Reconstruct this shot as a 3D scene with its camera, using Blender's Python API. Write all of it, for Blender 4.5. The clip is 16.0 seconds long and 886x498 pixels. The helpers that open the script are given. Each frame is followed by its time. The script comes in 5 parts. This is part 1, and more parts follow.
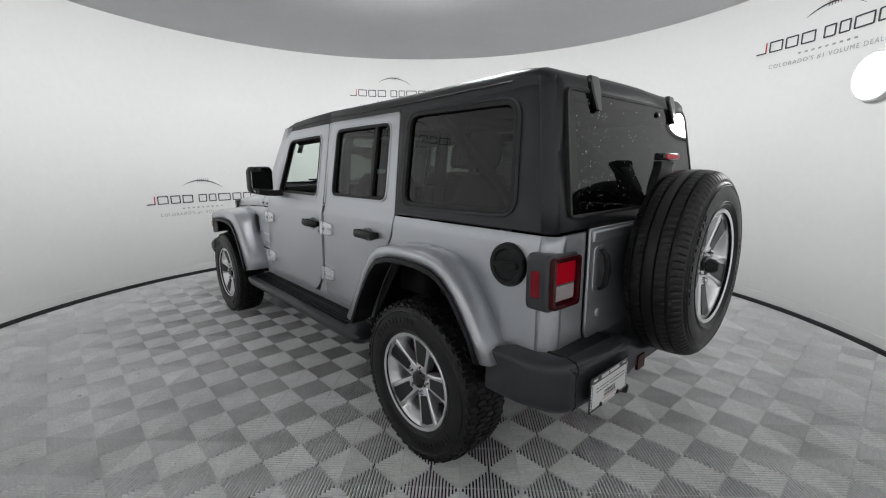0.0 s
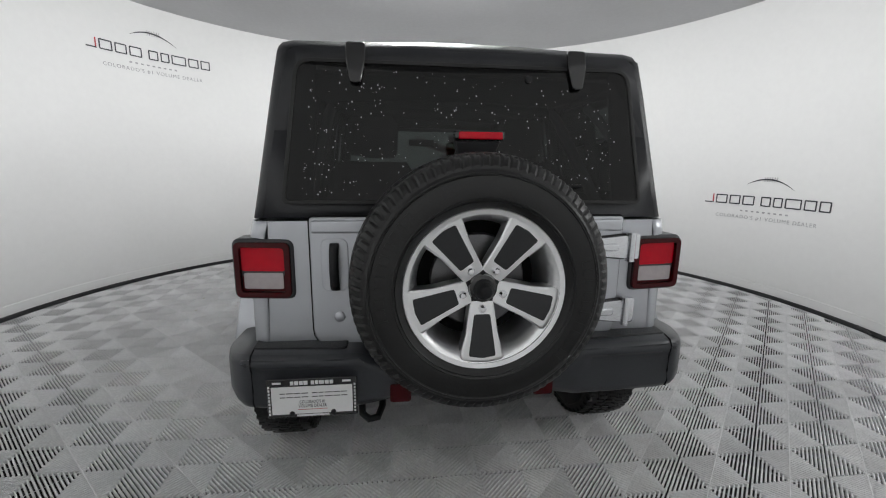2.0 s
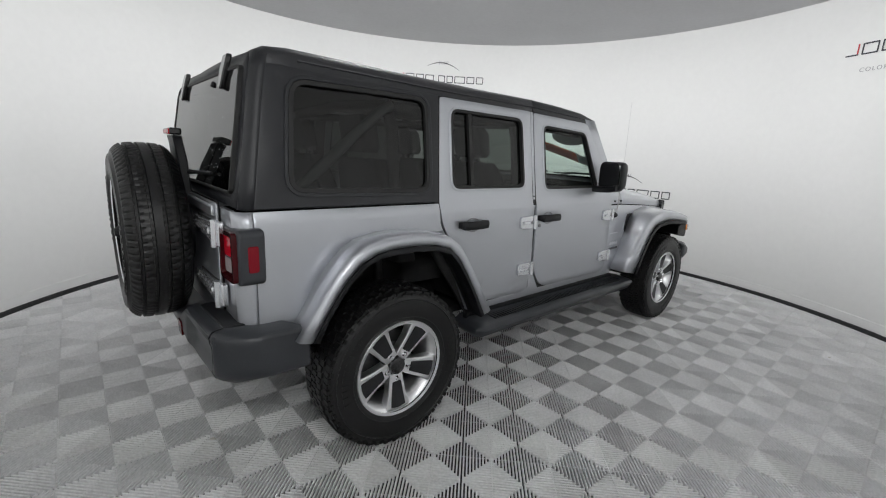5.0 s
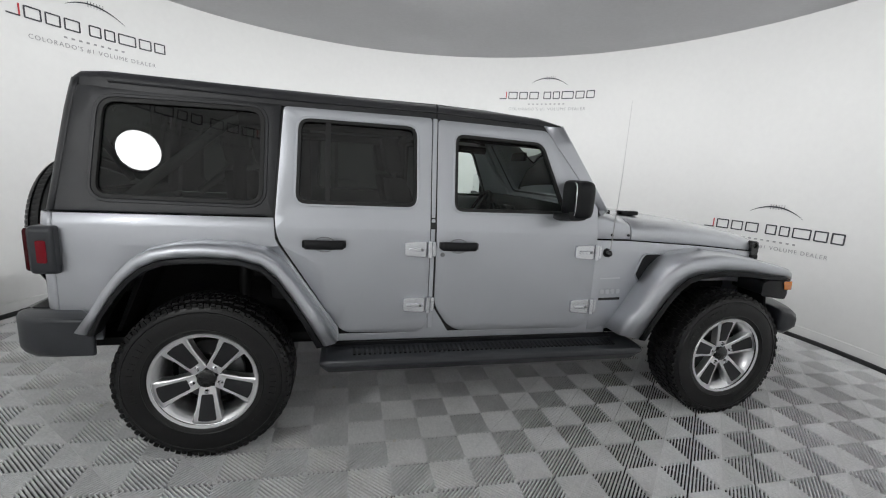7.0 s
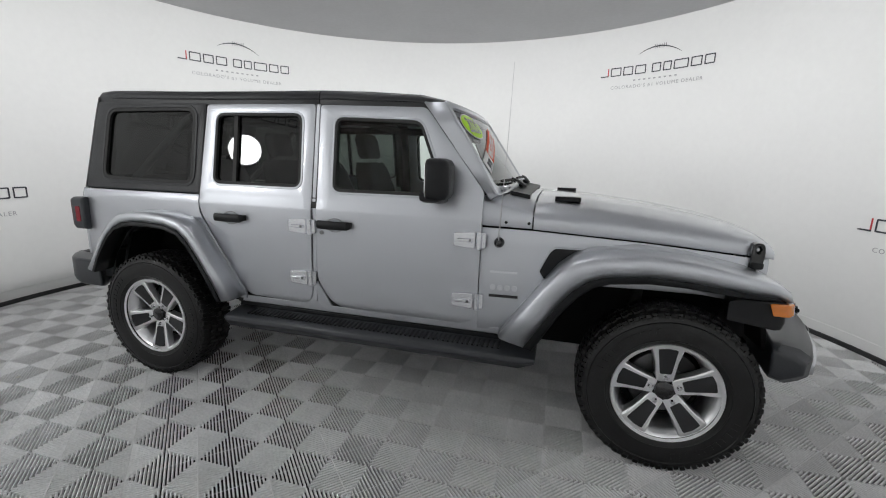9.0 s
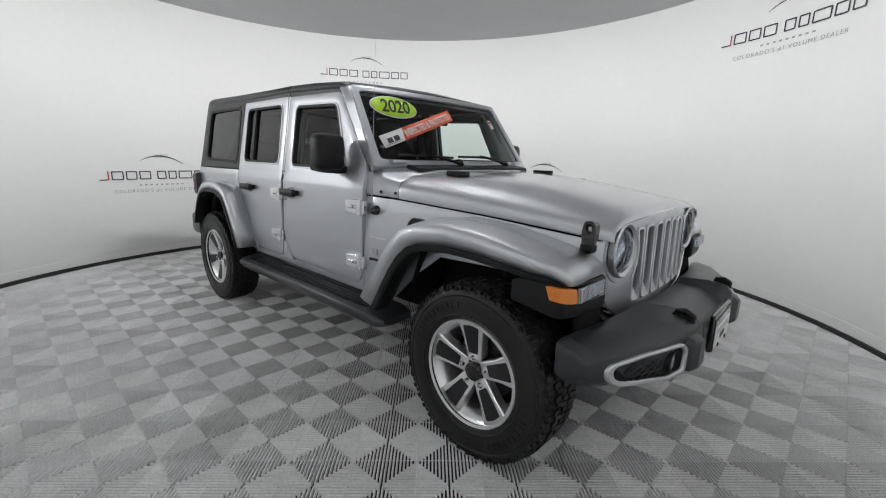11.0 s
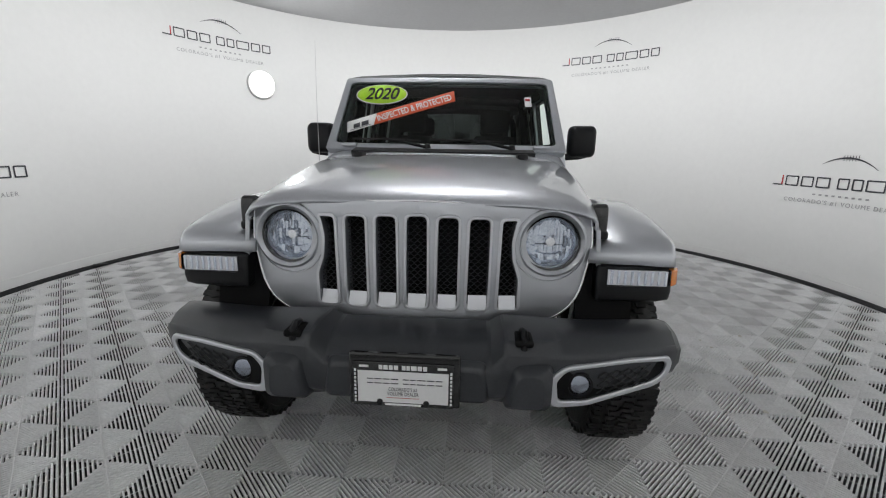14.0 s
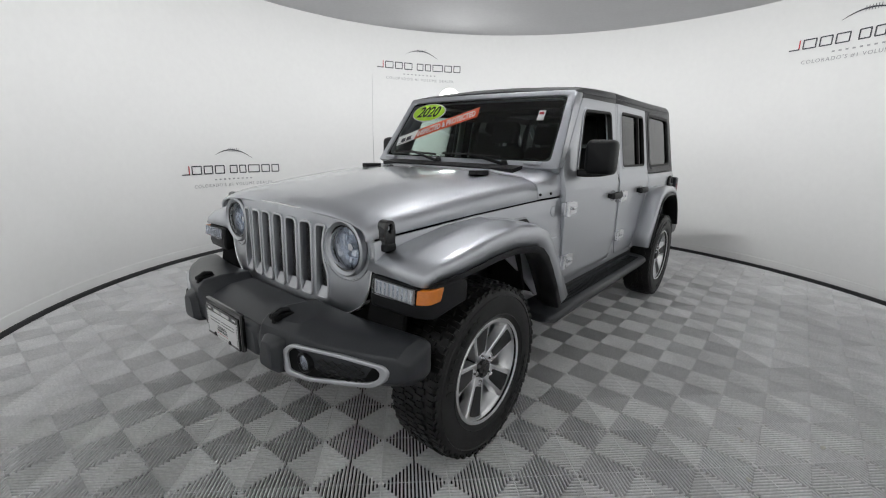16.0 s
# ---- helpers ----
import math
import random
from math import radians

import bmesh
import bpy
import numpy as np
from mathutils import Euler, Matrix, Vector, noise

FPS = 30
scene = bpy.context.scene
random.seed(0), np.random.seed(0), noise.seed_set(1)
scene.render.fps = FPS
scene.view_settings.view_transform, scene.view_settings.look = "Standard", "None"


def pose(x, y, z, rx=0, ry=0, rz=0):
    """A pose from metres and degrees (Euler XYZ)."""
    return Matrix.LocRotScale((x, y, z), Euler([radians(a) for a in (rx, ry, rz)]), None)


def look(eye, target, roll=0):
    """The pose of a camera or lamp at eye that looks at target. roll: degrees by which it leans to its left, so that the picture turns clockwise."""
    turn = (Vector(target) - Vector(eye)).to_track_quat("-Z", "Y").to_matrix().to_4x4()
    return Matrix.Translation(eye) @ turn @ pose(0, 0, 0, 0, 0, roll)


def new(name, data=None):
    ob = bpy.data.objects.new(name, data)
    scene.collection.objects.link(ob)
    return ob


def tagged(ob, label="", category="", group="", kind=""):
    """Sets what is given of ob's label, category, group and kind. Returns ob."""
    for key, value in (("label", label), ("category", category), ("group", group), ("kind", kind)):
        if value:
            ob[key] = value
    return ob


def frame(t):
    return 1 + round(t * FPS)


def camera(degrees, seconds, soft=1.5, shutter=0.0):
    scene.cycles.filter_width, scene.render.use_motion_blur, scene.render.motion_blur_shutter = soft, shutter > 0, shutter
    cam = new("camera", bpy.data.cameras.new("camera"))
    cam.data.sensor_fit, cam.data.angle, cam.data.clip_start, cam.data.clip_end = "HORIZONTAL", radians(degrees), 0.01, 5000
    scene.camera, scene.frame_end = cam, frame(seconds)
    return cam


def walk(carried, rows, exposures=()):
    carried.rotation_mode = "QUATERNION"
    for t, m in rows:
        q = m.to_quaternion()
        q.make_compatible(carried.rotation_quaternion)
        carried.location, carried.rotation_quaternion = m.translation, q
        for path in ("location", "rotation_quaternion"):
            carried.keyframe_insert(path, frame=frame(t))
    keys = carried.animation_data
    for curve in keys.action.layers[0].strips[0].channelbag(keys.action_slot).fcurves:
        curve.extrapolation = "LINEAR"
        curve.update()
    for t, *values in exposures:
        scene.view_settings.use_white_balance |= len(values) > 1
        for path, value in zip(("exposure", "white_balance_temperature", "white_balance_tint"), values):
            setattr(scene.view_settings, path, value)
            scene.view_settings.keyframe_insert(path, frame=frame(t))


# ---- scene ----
cam = camera(92.4, 16.0, soft=1.1)
PATH = [
    (0, (-3.033, 2.101, 1.448), (-1.581, 0.78, 1.064), -0.2),
    (0.5, (-3.267, 1.69, 1.43), (-1.65, 0.575, 1.052), -0.1),
    (1, (-3.498, 1.266, 1.426), (-1.724, 0.418, 1.063), 0.1),
    (1.5, (-3.645, 0.791, 1.397), (-1.76, 0.232, 1.03), 0.5),
    (2, (-3.712, 0.286, 1.388), (-1.764, 0.048, 0.999), 0.6),
    (2.5, (-3.761, -0.194, 1.404), (-1.799, -0.085, 1.031), 0.8),
    (3, (-3.696, -0.703, 1.399), (-1.778, -0.266, 1.034), 1.3),
    (3.5, (-3.566, -1.245, 1.407), (-1.771, -0.448, 1.025), 1.2),
    (4, (-3.333, -1.73, 1.399), (-1.693, -0.653, 1.012), 1.2),
    (6.5, (-1.29, -2.964, 1.52), (-0.625, -1.129, 1.084), 3.8),
    (7, (-0.837, -2.985, 1.466), (-0.402, -1.068, 1.099), 3.1),
    (7.5, (-0.366, -3.018, 1.493), (-0.187, -1.062, 1.117), 2.7),
    (8, (0.066, -2.986, 1.455), (0.028, -1.022, 1.078), 2.4),
    (8.5, (0.514, -3.003, 1.445), (0.231, -1.061, 1.059), 2.1),
    (9, (0.956, -2.921, 1.443), (0.445, -1.032, 1.03), 1.6),
    (11.5, (2.863, -1.922, 1.294), (1.344, -0.693, 0.87), 1.5),
    (12, (3.069, -1.534, 1.27), (1.393, -0.535, 0.831), 1.4),
    (12.5, (3.23, -1.139, 1.255), (1.43, -0.393, 0.808), 1.1),
    (13, (3.321, -0.679, 1.264), (1.435, -0.195, 0.808), 1.1),
    (13.5, (3.416, -0.254, 1.279), (1.479, -0.066, 0.82), 1.0),
    (14, (3.392, 0.183, 1.272), (1.448, 0.057, 0.821), 1.0),
    (14.5, (3.36, 0.609, 1.273), (1.461, 0.166, 0.829), 1.3),
    (15, (3.305, 0.988, 1.308), (1.504, 0.241, 0.861), 1.5),
    (15.5, (3.137, 1.372, 1.331), (1.475, 0.355, 0.877), 1.5),
    (16, (2.988, 1.837, 1.382), (1.485, 0.604, 0.913), 1.6),
]
walk(cam, [(t, look(eye, target, roll)) for t, eye, target, roll in PATH])

# ---- light ----
world = bpy.data.worlds.new("world")
scene.world = world
world.use_nodes = True
world.node_tree.nodes["Background"].inputs[0].default_value = (1.0, 1.0, 1.0, 1)
world.node_tree.nodes["Background"].inputs[1].default_value = 0.02
scene.view_settings.exposure = 0.0

ROOM = Vector((-0.2, -0.05, 0))
WALL_R = 3.75
CEIL = 3.13


def added_washer(a):
    """Upright lamp face on the added unseen drum mid-ceiling, turned to the wall."""
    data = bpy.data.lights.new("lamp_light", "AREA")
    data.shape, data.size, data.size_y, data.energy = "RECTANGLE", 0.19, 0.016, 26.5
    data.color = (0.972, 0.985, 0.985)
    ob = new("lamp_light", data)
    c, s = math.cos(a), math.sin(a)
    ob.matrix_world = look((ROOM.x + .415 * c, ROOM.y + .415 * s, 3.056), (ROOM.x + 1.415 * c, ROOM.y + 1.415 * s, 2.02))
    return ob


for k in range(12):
    added_washer(2 * math.pi * (k + .5) / 12)


def disc_light(m, size, energy):
    data = bpy.data.lights.new("lamp_light", "AREA")
    data.shape, data.size, data.energy = "DISK", size, energy
    data.color = (0.972, 0.985, 0.985)
    ob = new("lamp_light", data)
    ob.matrix_world = m
    return ob


WALL_LAMP_AZ, WALL_LAMP_Z, WALL_LAMP_D = 227.5, 2.13, .36


def wall_lamp_pose():
    c, s = math.cos(radians(WALL_LAMP_AZ)), math.sin(radians(WALL_LAMP_AZ))
    p = (ROOM.x + (WALL_R - .002) * c, ROOM.y + (WALL_R - .002) * s, WALL_LAMP_Z)
    return look(p, (ROOM.x, ROOM.y, WALL_LAMP_Z))


disc_light(wall_lamp_pose() @ pose(0, 0, -.07), WALL_LAMP_D, 12)


# ---- materials ----
def material(name, color, rough=0.5, metal=0.0, coat=0.0, spec=0.5, vary=0.0, vary_scale=8.0, bump=0.0, bump_scale=60.0,
             rough_vary=0.0, flake=0.0):
    m = bpy.data.materials.new(name)
    m.use_nodes = True
    nt = m.node_tree
    b = nt.nodes["Principled BSDF"]
    b.inputs["Base Color"].default_value = (*color, 1)
    b.inputs["Roughness"].default_value = rough
    b.inputs["Metallic"].default_value = metal
    b.inputs["Coat Weight"].default_value = coat
    b.inputs["Coat Roughness"].default_value = 0.03
    b.inputs["Specular IOR Level"].default_value = spec
    tc = nt.nodes.new("ShaderNodeTexCoord")
    if vary or rough_vary:
        n1 = nt.nodes.new("ShaderNodeTexNoise")
        n1.inputs["Scale"].default_value, n1.inputs["Detail"].default_value = vary_scale, 6
        nt.links.new(tc.outputs["Object"], n1.inputs["Vector"])
        n2 = nt.nodes.new("ShaderNodeTexNoise")
        n2.inputs["Scale"].default_value, n2.inputs["Detail"].default_value = vary_scale * 14, 3
        nt.links.new(tc.outputs["Object"], n2.inputs["Vector"])
        add = nt.nodes.new("ShaderNodeMath")
        add.operation = "ADD"
        nt.links.new(n1.outputs["Fac"], add.inputs[0])
        nt.links.new(n2.outputs["Fac"], add.inputs[1])
        if vary:
            mr = nt.nodes.new("ShaderNodeMapRange")
            mr.inputs["From Min"].default_value, mr.inputs["From Max"].default_value = 0.6, 1.4
            mr.inputs["To Min"].default_value, mr.inputs["To Max"].default_value = 1 - vary, 1 + vary
            nt.links.new(add.outputs[0], mr.inputs["Value"])
            sc = nt.nodes.new("ShaderNodeVectorMath")
            sc.operation = "SCALE"
            sc.inputs[0].default_value = color
            nt.links.new(mr.outputs[0], sc.inputs["Scale"])
            nt.links.new(sc.outputs[0], b.inputs["Base Color"])
        if rough_vary:
            mr2 = nt.nodes.new("ShaderNodeMapRange")
            mr2.inputs["From Min"].default_value, mr2.inputs["From Max"].default_value = 0.6, 1.4
            mr2.inputs["To Min"].default_value, mr2.inputs["To Max"].default_value = rough - rough_vary, rough + rough_vary
            nt.links.new(add.outputs[0], mr2.inputs["Value"])
            nt.links.new(mr2.outputs[0], b.inputs["Roughness"])
    if bump:
        n3 = nt.nodes.new("ShaderNodeTexNoise")
        n3.inputs["Scale"].default_value, n3.inputs["Detail"].default_value = bump_scale, 4
        nt.links.new(tc.outputs["Object"], n3.inputs["Vector"])
        bp = nt.nodes.new("ShaderNodeBump")
        bp.inputs["Strength"].default_value, bp.inputs["Distance"].default_value = bump, 0.004
        nt.links.new(n3.outputs["Fac"], bp.inputs["Height"])
        nt.links.new(bp.outputs[0], b.inputs["Normal"])
    return m


def glass_material(name, tint, gloss_rough=0.01, ior=1.5, boost=1.0):
    """Thin pane: tinted see-through with a clear reflection by Fresnel."""
    m = bpy.data.materials.new(name)
    m.use_nodes = True
    nt = m.node_tree
    nt.nodes.remove(nt.nodes["Principled BSDF"])
    out = nt.nodes["Material Output"]
    tr = nt.nodes.new("ShaderNodeBsdfTransparent")
    tr.inputs[0].default_value = (*tint, 1)
    gl = nt.nodes.new("ShaderNodeBsdfGlossy")
    gl.inputs["Roughness"].default_value = gloss_rough
    gl.inputs["Color"].default_value = (boost, boost, boost, 1)
    fr = nt.nodes.new("ShaderNodeFresnel")
    fr.inputs["IOR"].default_value = ior
    mix = nt.nodes.new("ShaderNodeMixShader")
    nt.links.new(fr.outputs[0], mix.inputs[0])
    nt.links.new(tr.outputs[0], mix.inputs[1])
    nt.links.new(gl.outputs[0], mix.inputs[2])
    nt.links.new(mix.outputs[0], out.inputs["Surface"])
    return m


def emitter(name, strength):
    m = bpy.data.materials.new(name)
    m.use_nodes = True
    b = m.node_tree.nodes["Principled BSDF"]
    b.inputs["Base Color"].default_value = (0.9, 0.9, 0.9, 1)
    b.inputs["Emission Color"].default_value = (1, 0.985, 0.965, 1)
    b.inputs["Emission Strength"].default_value = strength
    return m


WALL_WHITE = material("wall_white", (0.685, 0.685, 0.68), 0.6, vary=0.025, vary_scale=1.2, bump=0.05, bump_scale=30)
CEIL_GREY = material("ceiling_grey", (0.55, 0.55, 0.56), 0.8, vary=0.05, vary_scale=1.5, bump=0.1, bump_scale=40)
BASE_BLACK = material("base_black", (0.02, 0.02, 0.022), 0.5, vary=0.2)
PRINT_DARK = material("print_dark", (0.035, 0.035, 0.045), 0.5, vary=0.1)
PRINT_GREY = material("print_grey", (0.32, 0.32, 0.33), 0.5, vary=0.1)
PRINT_RED = material("print_red", (0.45, 0.03, 0.04), 0.5, vary=0.1)
SUBFLOOR = material("subfloor", (0.03, 0.03, 0.032), 0.9, vary=0.2)

TILE = material("floor_plastic", (0.79, 0.79, 0.795), 0.7, spec=0.05, vary=0.16, vary_scale=5, rough_vary=0.1)
# each tile a touch lighter or darker
_nt = TILE.node_tree
_oi = _nt.nodes.new("ShaderNodeObjectInfo")
_mr = _nt.nodes.new("ShaderNodeMapRange")
_mr.inputs["To Min"].default_value, _mr.inputs["To Max"].default_value = 0.90, 1.10
_nt.links.new(_oi.outputs["Random"], _mr.inputs["Value"])
_mul = _nt.nodes.new("ShaderNodeVectorMath")
_mul.operation = "SCALE"
_old = _nt.nodes["Principled BSDF"].inputs["Base Color"].links[0].from_socket
_nt.links.new(_old, _mul.inputs[0])
_nt.links.new(_mr.outputs[0], _mul.inputs["Scale"])
_nt.links.new(_mul.outputs[0], _nt.nodes["Principled BSDF"].inputs["Base Color"])

SILVER = material("silver_paint", (0.525, 0.540, 0.575), 0.43, metal=0.90, coat=0.9, vary=0.03, vary_scale=900)
HARDTOP = material("textured_black_top", (0.018, 0.0187, 0.0218), 0.38, spec=0.46, vary=0.12, vary_scale=20, bump=0.25, bump_scale=400)
BLACK = material("black_plastic", (0.008, 0.0085, 0.010), 0.42, spec=0.30, vary=0.2, vary_scale=14, bump=0.2, bump_scale=300, rough_vary=0.08)
BUMPER = material("bumper_plastic", (0.033, 0.0355, 0.041), 0.33, spec=0.5, vary=0.15, vary_scale=10, bump=0.05, bump_scale=320, rough_vary=0.03)
WHIP = material("grey_whip", (0.45, 0.45, 0.46), 0.4, metal=0.6, vary=0.05)
GLOSS_BLACK = material("gloss_black", (0.012, 0.012, 0.013), 0.12, coat=0.5, vary=0.1)
RUBBER = material("tyre_rubber", (0.009, 0.009, 0.0094), 0.38, spec=0.42, vary=0.3, vary_scale=12, bump=0.2, bump_scale=120, rough_vary=0.1)
SEAL = material("rubber_and_gap_black", (0.012, 0.012, 0.012), 0.6, vary=0.1)
ALLOY = material("machined_alloy", (0.92, 0.92, 0.93), 0.34, metal=1.0, vary=0.015, vary_scale=25, rough_vary=0.015)
ALLOY_DARK = material("dark_wheel_paint", (0.022, 0.0225, 0.025), 0.34, metal=0.4, coat=0.3, vary=0.1)
CHROME = material("chrome", (0.8, 0.8, 0.82), 0.1, metal=1.0, rough_vary=0.03, vary=0.03)
ROLL_GREY = material("grey_roll_strut", (0.30, 0.30, 0.31), 0.5, vary=0.1)
STEEL = material("dull_steel", (0.25, 0.25, 0.26), 0.45, metal=0.9, vary=0.25, vary_scale=18)
# near-black, also used as painted shade in the front bumper's pockets
UNDER = material("underbody", (0.005, 0.005, 0.0055), 0.8, spec=0.2, vary=0.3)
GLASS_DARK = glass_material("privacy_glass", (0.085, 0.098, 0.09), ior=1.42)
GLASS_CLEAR = glass_material("clear_glass", (0.78, 0.87, 0.82), ior=1.28)
LENS_CLEAR = glass_material("clear_lens", (0.96, 0.97, 0.985), ior=1.25)
RED_LENS = material("red_lens", (0.55, 0.004, 0.018), 0.08, spec=0.25, coat=0.0, vary=0.1, vary_scale=40)
DARK_RED = material("dark_red_lens", (0.05, 0.002, 0.004), 0.1, spec=0.25, coat=0.0, vary=0.1, vary_scale=40)
MARKER_RED = material("marker_red_lens", (0.22, 0.003, 0.012), 0.1, spec=0.3, vary=0.1, vary_scale=40)
WHITE_LENS = material("white_lens", (0.42, 0.37, 0.38), 0.2, coat=0.5, vary=0.1, vary_scale=60)
AMBER = material("amber_lens", (0.75, 0.22, 0.02), 0.15, coat=0.8, vary=0.1, vary_scale=60)
HINGE = material("glossy_silver_casting", (0.78, 0.79, 0.82), 0.26, metal=0.8, coat=0.5, vary=0.02, vary_scale=40)
BEZEL = material("satin_silver_plastic", (0.62, 0.63, 0.66), 0.35, metal=0.7, coat=0.3, vary=0.02, vary_scale=30)
FOG = material("fog_mirror", (0.35, 0.38, 0.45), 0.25, metal=0.9, vary=0.1)
REFLECTOR = material("lamp_reflector", (0.74, 0.79, 0.87), 0.16, metal=0.75, vary=0.1, vary_scale=30, bump=0.3, bump_scale=55)
TURN = material("turn_lamp_lens", (0.80, 0.80, 0.83), 0.22, metal=0.55, coat=0.6, vary=0.12, vary_scale=14, bump=0.8, bump_scale=40)
BRAKE = material("brake_steel", (0.16, 0.16, 0.165), 0.42, metal=0.85, vary=0.2, vary_scale=20)
DULL = material("dusty_chassis_and_arm_shade", (0.012, 0.012, 0.0125), 0.6, vary=0.3, vary_scale=9, bump=0.2, bump_scale=80)
SEAT = material("dark_cloth", (0.012, 0.012, 0.013), 0.85, vary=0.2, vary_scale=20, bump=0.3, bump_scale=200)
TRIM = material("cabin_trim", (0.008, 0.008, 0.0085), 0.7, spec=0.2, vary=0.15)
WHITE_PAPER = material("white_sheet", (0.8, 0.8, 0.8), 0.5, vary=0.03)
LIME = material("lime_sticker", (0.48, 0.80, 0.03), 0.45, vary=0.03)
ORANGE = material("orange_red_sticker", (0.75, 0.10, 0.03), 0.45, vary=0.03)
DEBRIS = material("pale_crumb", (0.65, 0.63, 0.58), 0.8, vary=0.1)


# ---- mesh helpers ----
def finish(name, bm, mat, parent=None, label="", bevel=0.0, segs=2, angle=40, thick=0.0, mats=None, recalc=True):
    if recalc:
        bmesh.ops.recalc_face_normals(bm, faces=bm.faces[:])
    me = bpy.data.meshes.new(name)
    bm.to_mesh(me)
    bm.free()
    for mm in (mats or [mat]):
        me.materials.append(mm)
    for p in me.polygons:
        p.use_smooth = True
    me.set_sharp_from_angle(angle=radians(angle))
    ob = new(name, me)
    if parent is not None:
        ob.parent = parent
    if label:
        ob["label"] = label
    if thick:
        mo = ob.modifiers.new("thickness", "SOLIDIFY")
        mo.thickness, mo.offset = thick, -1
    if bevel:
        mo = ob.modifiers.new("edge", "BEVEL")
        mo.width, mo.segments, mo.limit_method, mo.angle_limit = bevel, segs, "ANGLE", radians(35)
        mo.harden_normals = False
    return ob


def part(name, bm, mat, parent, label="", **kw):
    return finish(name, bm, mat, parent, label, **kw)


def bm_from(verts, faces):
    bm = bmesh.new()
    vs = [bm.verts.new(v) for v in verts]
    for f in faces:
        bm.faces.new([vs[i] for i in f])
    return bm


def add_box(bm, c, s, m=None):
    """Box of size s round c, by the optional turn m."""
    vs = []
    for dx in (-.5, .5):
        for dy in (-.5, .5):
            for dz in (-.5, .5):
                v = Vector((dx * s[0], dy * s[1], dz * s[2]))
                vs.append(bm.verts.new((m @ v if m else v) + Vector(c)))
    for f in ((0, 1, 3, 2), (4, 6, 7, 5), (0, 4, 5, 1), (2, 3, 7, 6), (0, 2, 6, 4), (1, 5, 7, 3)):
        bm.faces.new([vs[i] for i in f])


def box_bm(c, s, m=None):
    bm = bmesh.new()
    add_box(bm, c, s, m)
    return bm


def add_loft(bm, rows, cap=False, ring=False):
    """Skin between rows of points; ring closes each row, cap closes the ends."""
    vr = [[bm.verts.new(p) for p in row] for row in rows]
    n = len(rows[0])
    for a, b in zip(vr, vr[1:]):
        for i in range(n if ring else n - 1):
            j = (i + 1) % n
            bm.faces.new((a[i], a[j], b[j], b[i]))
    if cap:
        bm.faces.new(vr[0][::-1])
        bm.faces.new(vr[-1])
    return vr


def loft_bm(rows, cap=False, ring=False):
    bm = bmesh.new()
    add_loft(bm, rows, cap, ring)
    return bm


def add_prism(bm, pts, place, d0, d1):
    """Closed prism over a 2D outline; place(u, v, d) gives the point."""
    a = [bm.verts.new(place(u, v, d0)) for u, v in pts]
    b = [bm.verts.new(place(u, v, d1)) for u, v in pts]
    n = len(pts)
    bm.faces.new(a[::-1])
    bm.faces.new(b)
    for i in range(n):
        bm.faces.new((a[i], a[(i + 1) % n], b[(i + 1) % n], b[i]))


def prism_bm(pts, place, d0, d1):
    bm = bmesh.new()
    add_prism(bm, pts, place, d0, d1)
    return bm


def add_lathe(bm, profile, n, place, close=False):
    """Profile of (radius, depth) spun; place(a, b, depth) gives the point."""
    rows = []
    for k in range(n):
        a = 2 * math.pi * k / n
        rows.append([bm.verts.new(place(r * math.cos(a), r * math.sin(a), d)) for r, d in profile])
    for k in range(n):
        p, q = rows[k], rows[(k + 1) % n]
        for i in range(len(profile) - 1):
            bm.faces.new((p[i], p[i + 1], q[i + 1], q[i]))
    bmesh.ops.remove_doubles(bm, verts=[v for r in rows for v in r], dist=1e-5)


def lathe_bm(profile, n, place):
    bm = bmesh.new()
    add_lathe(bm, profile, n, place)
    return bm


def add_tube(bm, pts, r, n=8):
    pts = [Vector(p) for p in pts]
    rows = []
    for i, p in enumerate(pts):
        d = (pts[min(i + 1, len(pts) - 1)] - pts[max(i - 1, 0)]).normalized()
        u = d.cross(Vector((0, 0, 1)))
        u = u.normalized() if u.length > 1e-3 else Vector((1, 0, 0))
        w = d.cross(u)
        rr = r[i] if isinstance(r, (list, tuple)) else r
        rows.append([p + rr * (math.cos(a) * u + math.sin(a) * w) for a in (2 * math.pi * k / n for k in range(n))])
    add_loft(bm, rows, cap=True, ring=True)


def tube_bm(pts, r, n=8):
    bm = bmesh.new()
    add_tube(bm, pts, r, n)
    return bm


def rounded(pts, r, n=4):
    """Outline with its corners rounded by r (a number, or one for each corner)."""
    out = []
    for i, p in enumerate(pts):
        p, a, b = Vector(p), Vector(pts[i - 1]), Vector(pts[(i + 1) % len(pts)])
        rr = r[i] if isinstance(r, (list, tuple)) else r
        if rr <= 0:
            out.append(tuple(p))
            continue
        da, db = (a - p), (b - p)
        rr = min(rr, da.length * .48, db.length * .48)
        s, e = p + da.normalized() * rr, p + db.normalized() * rr
        for k in range(n + 1):
            t = k / n
            out.append(tuple((1 - t) ** 2 * s + 2 * t * (1 - t) * p + t * t * e))
    return out


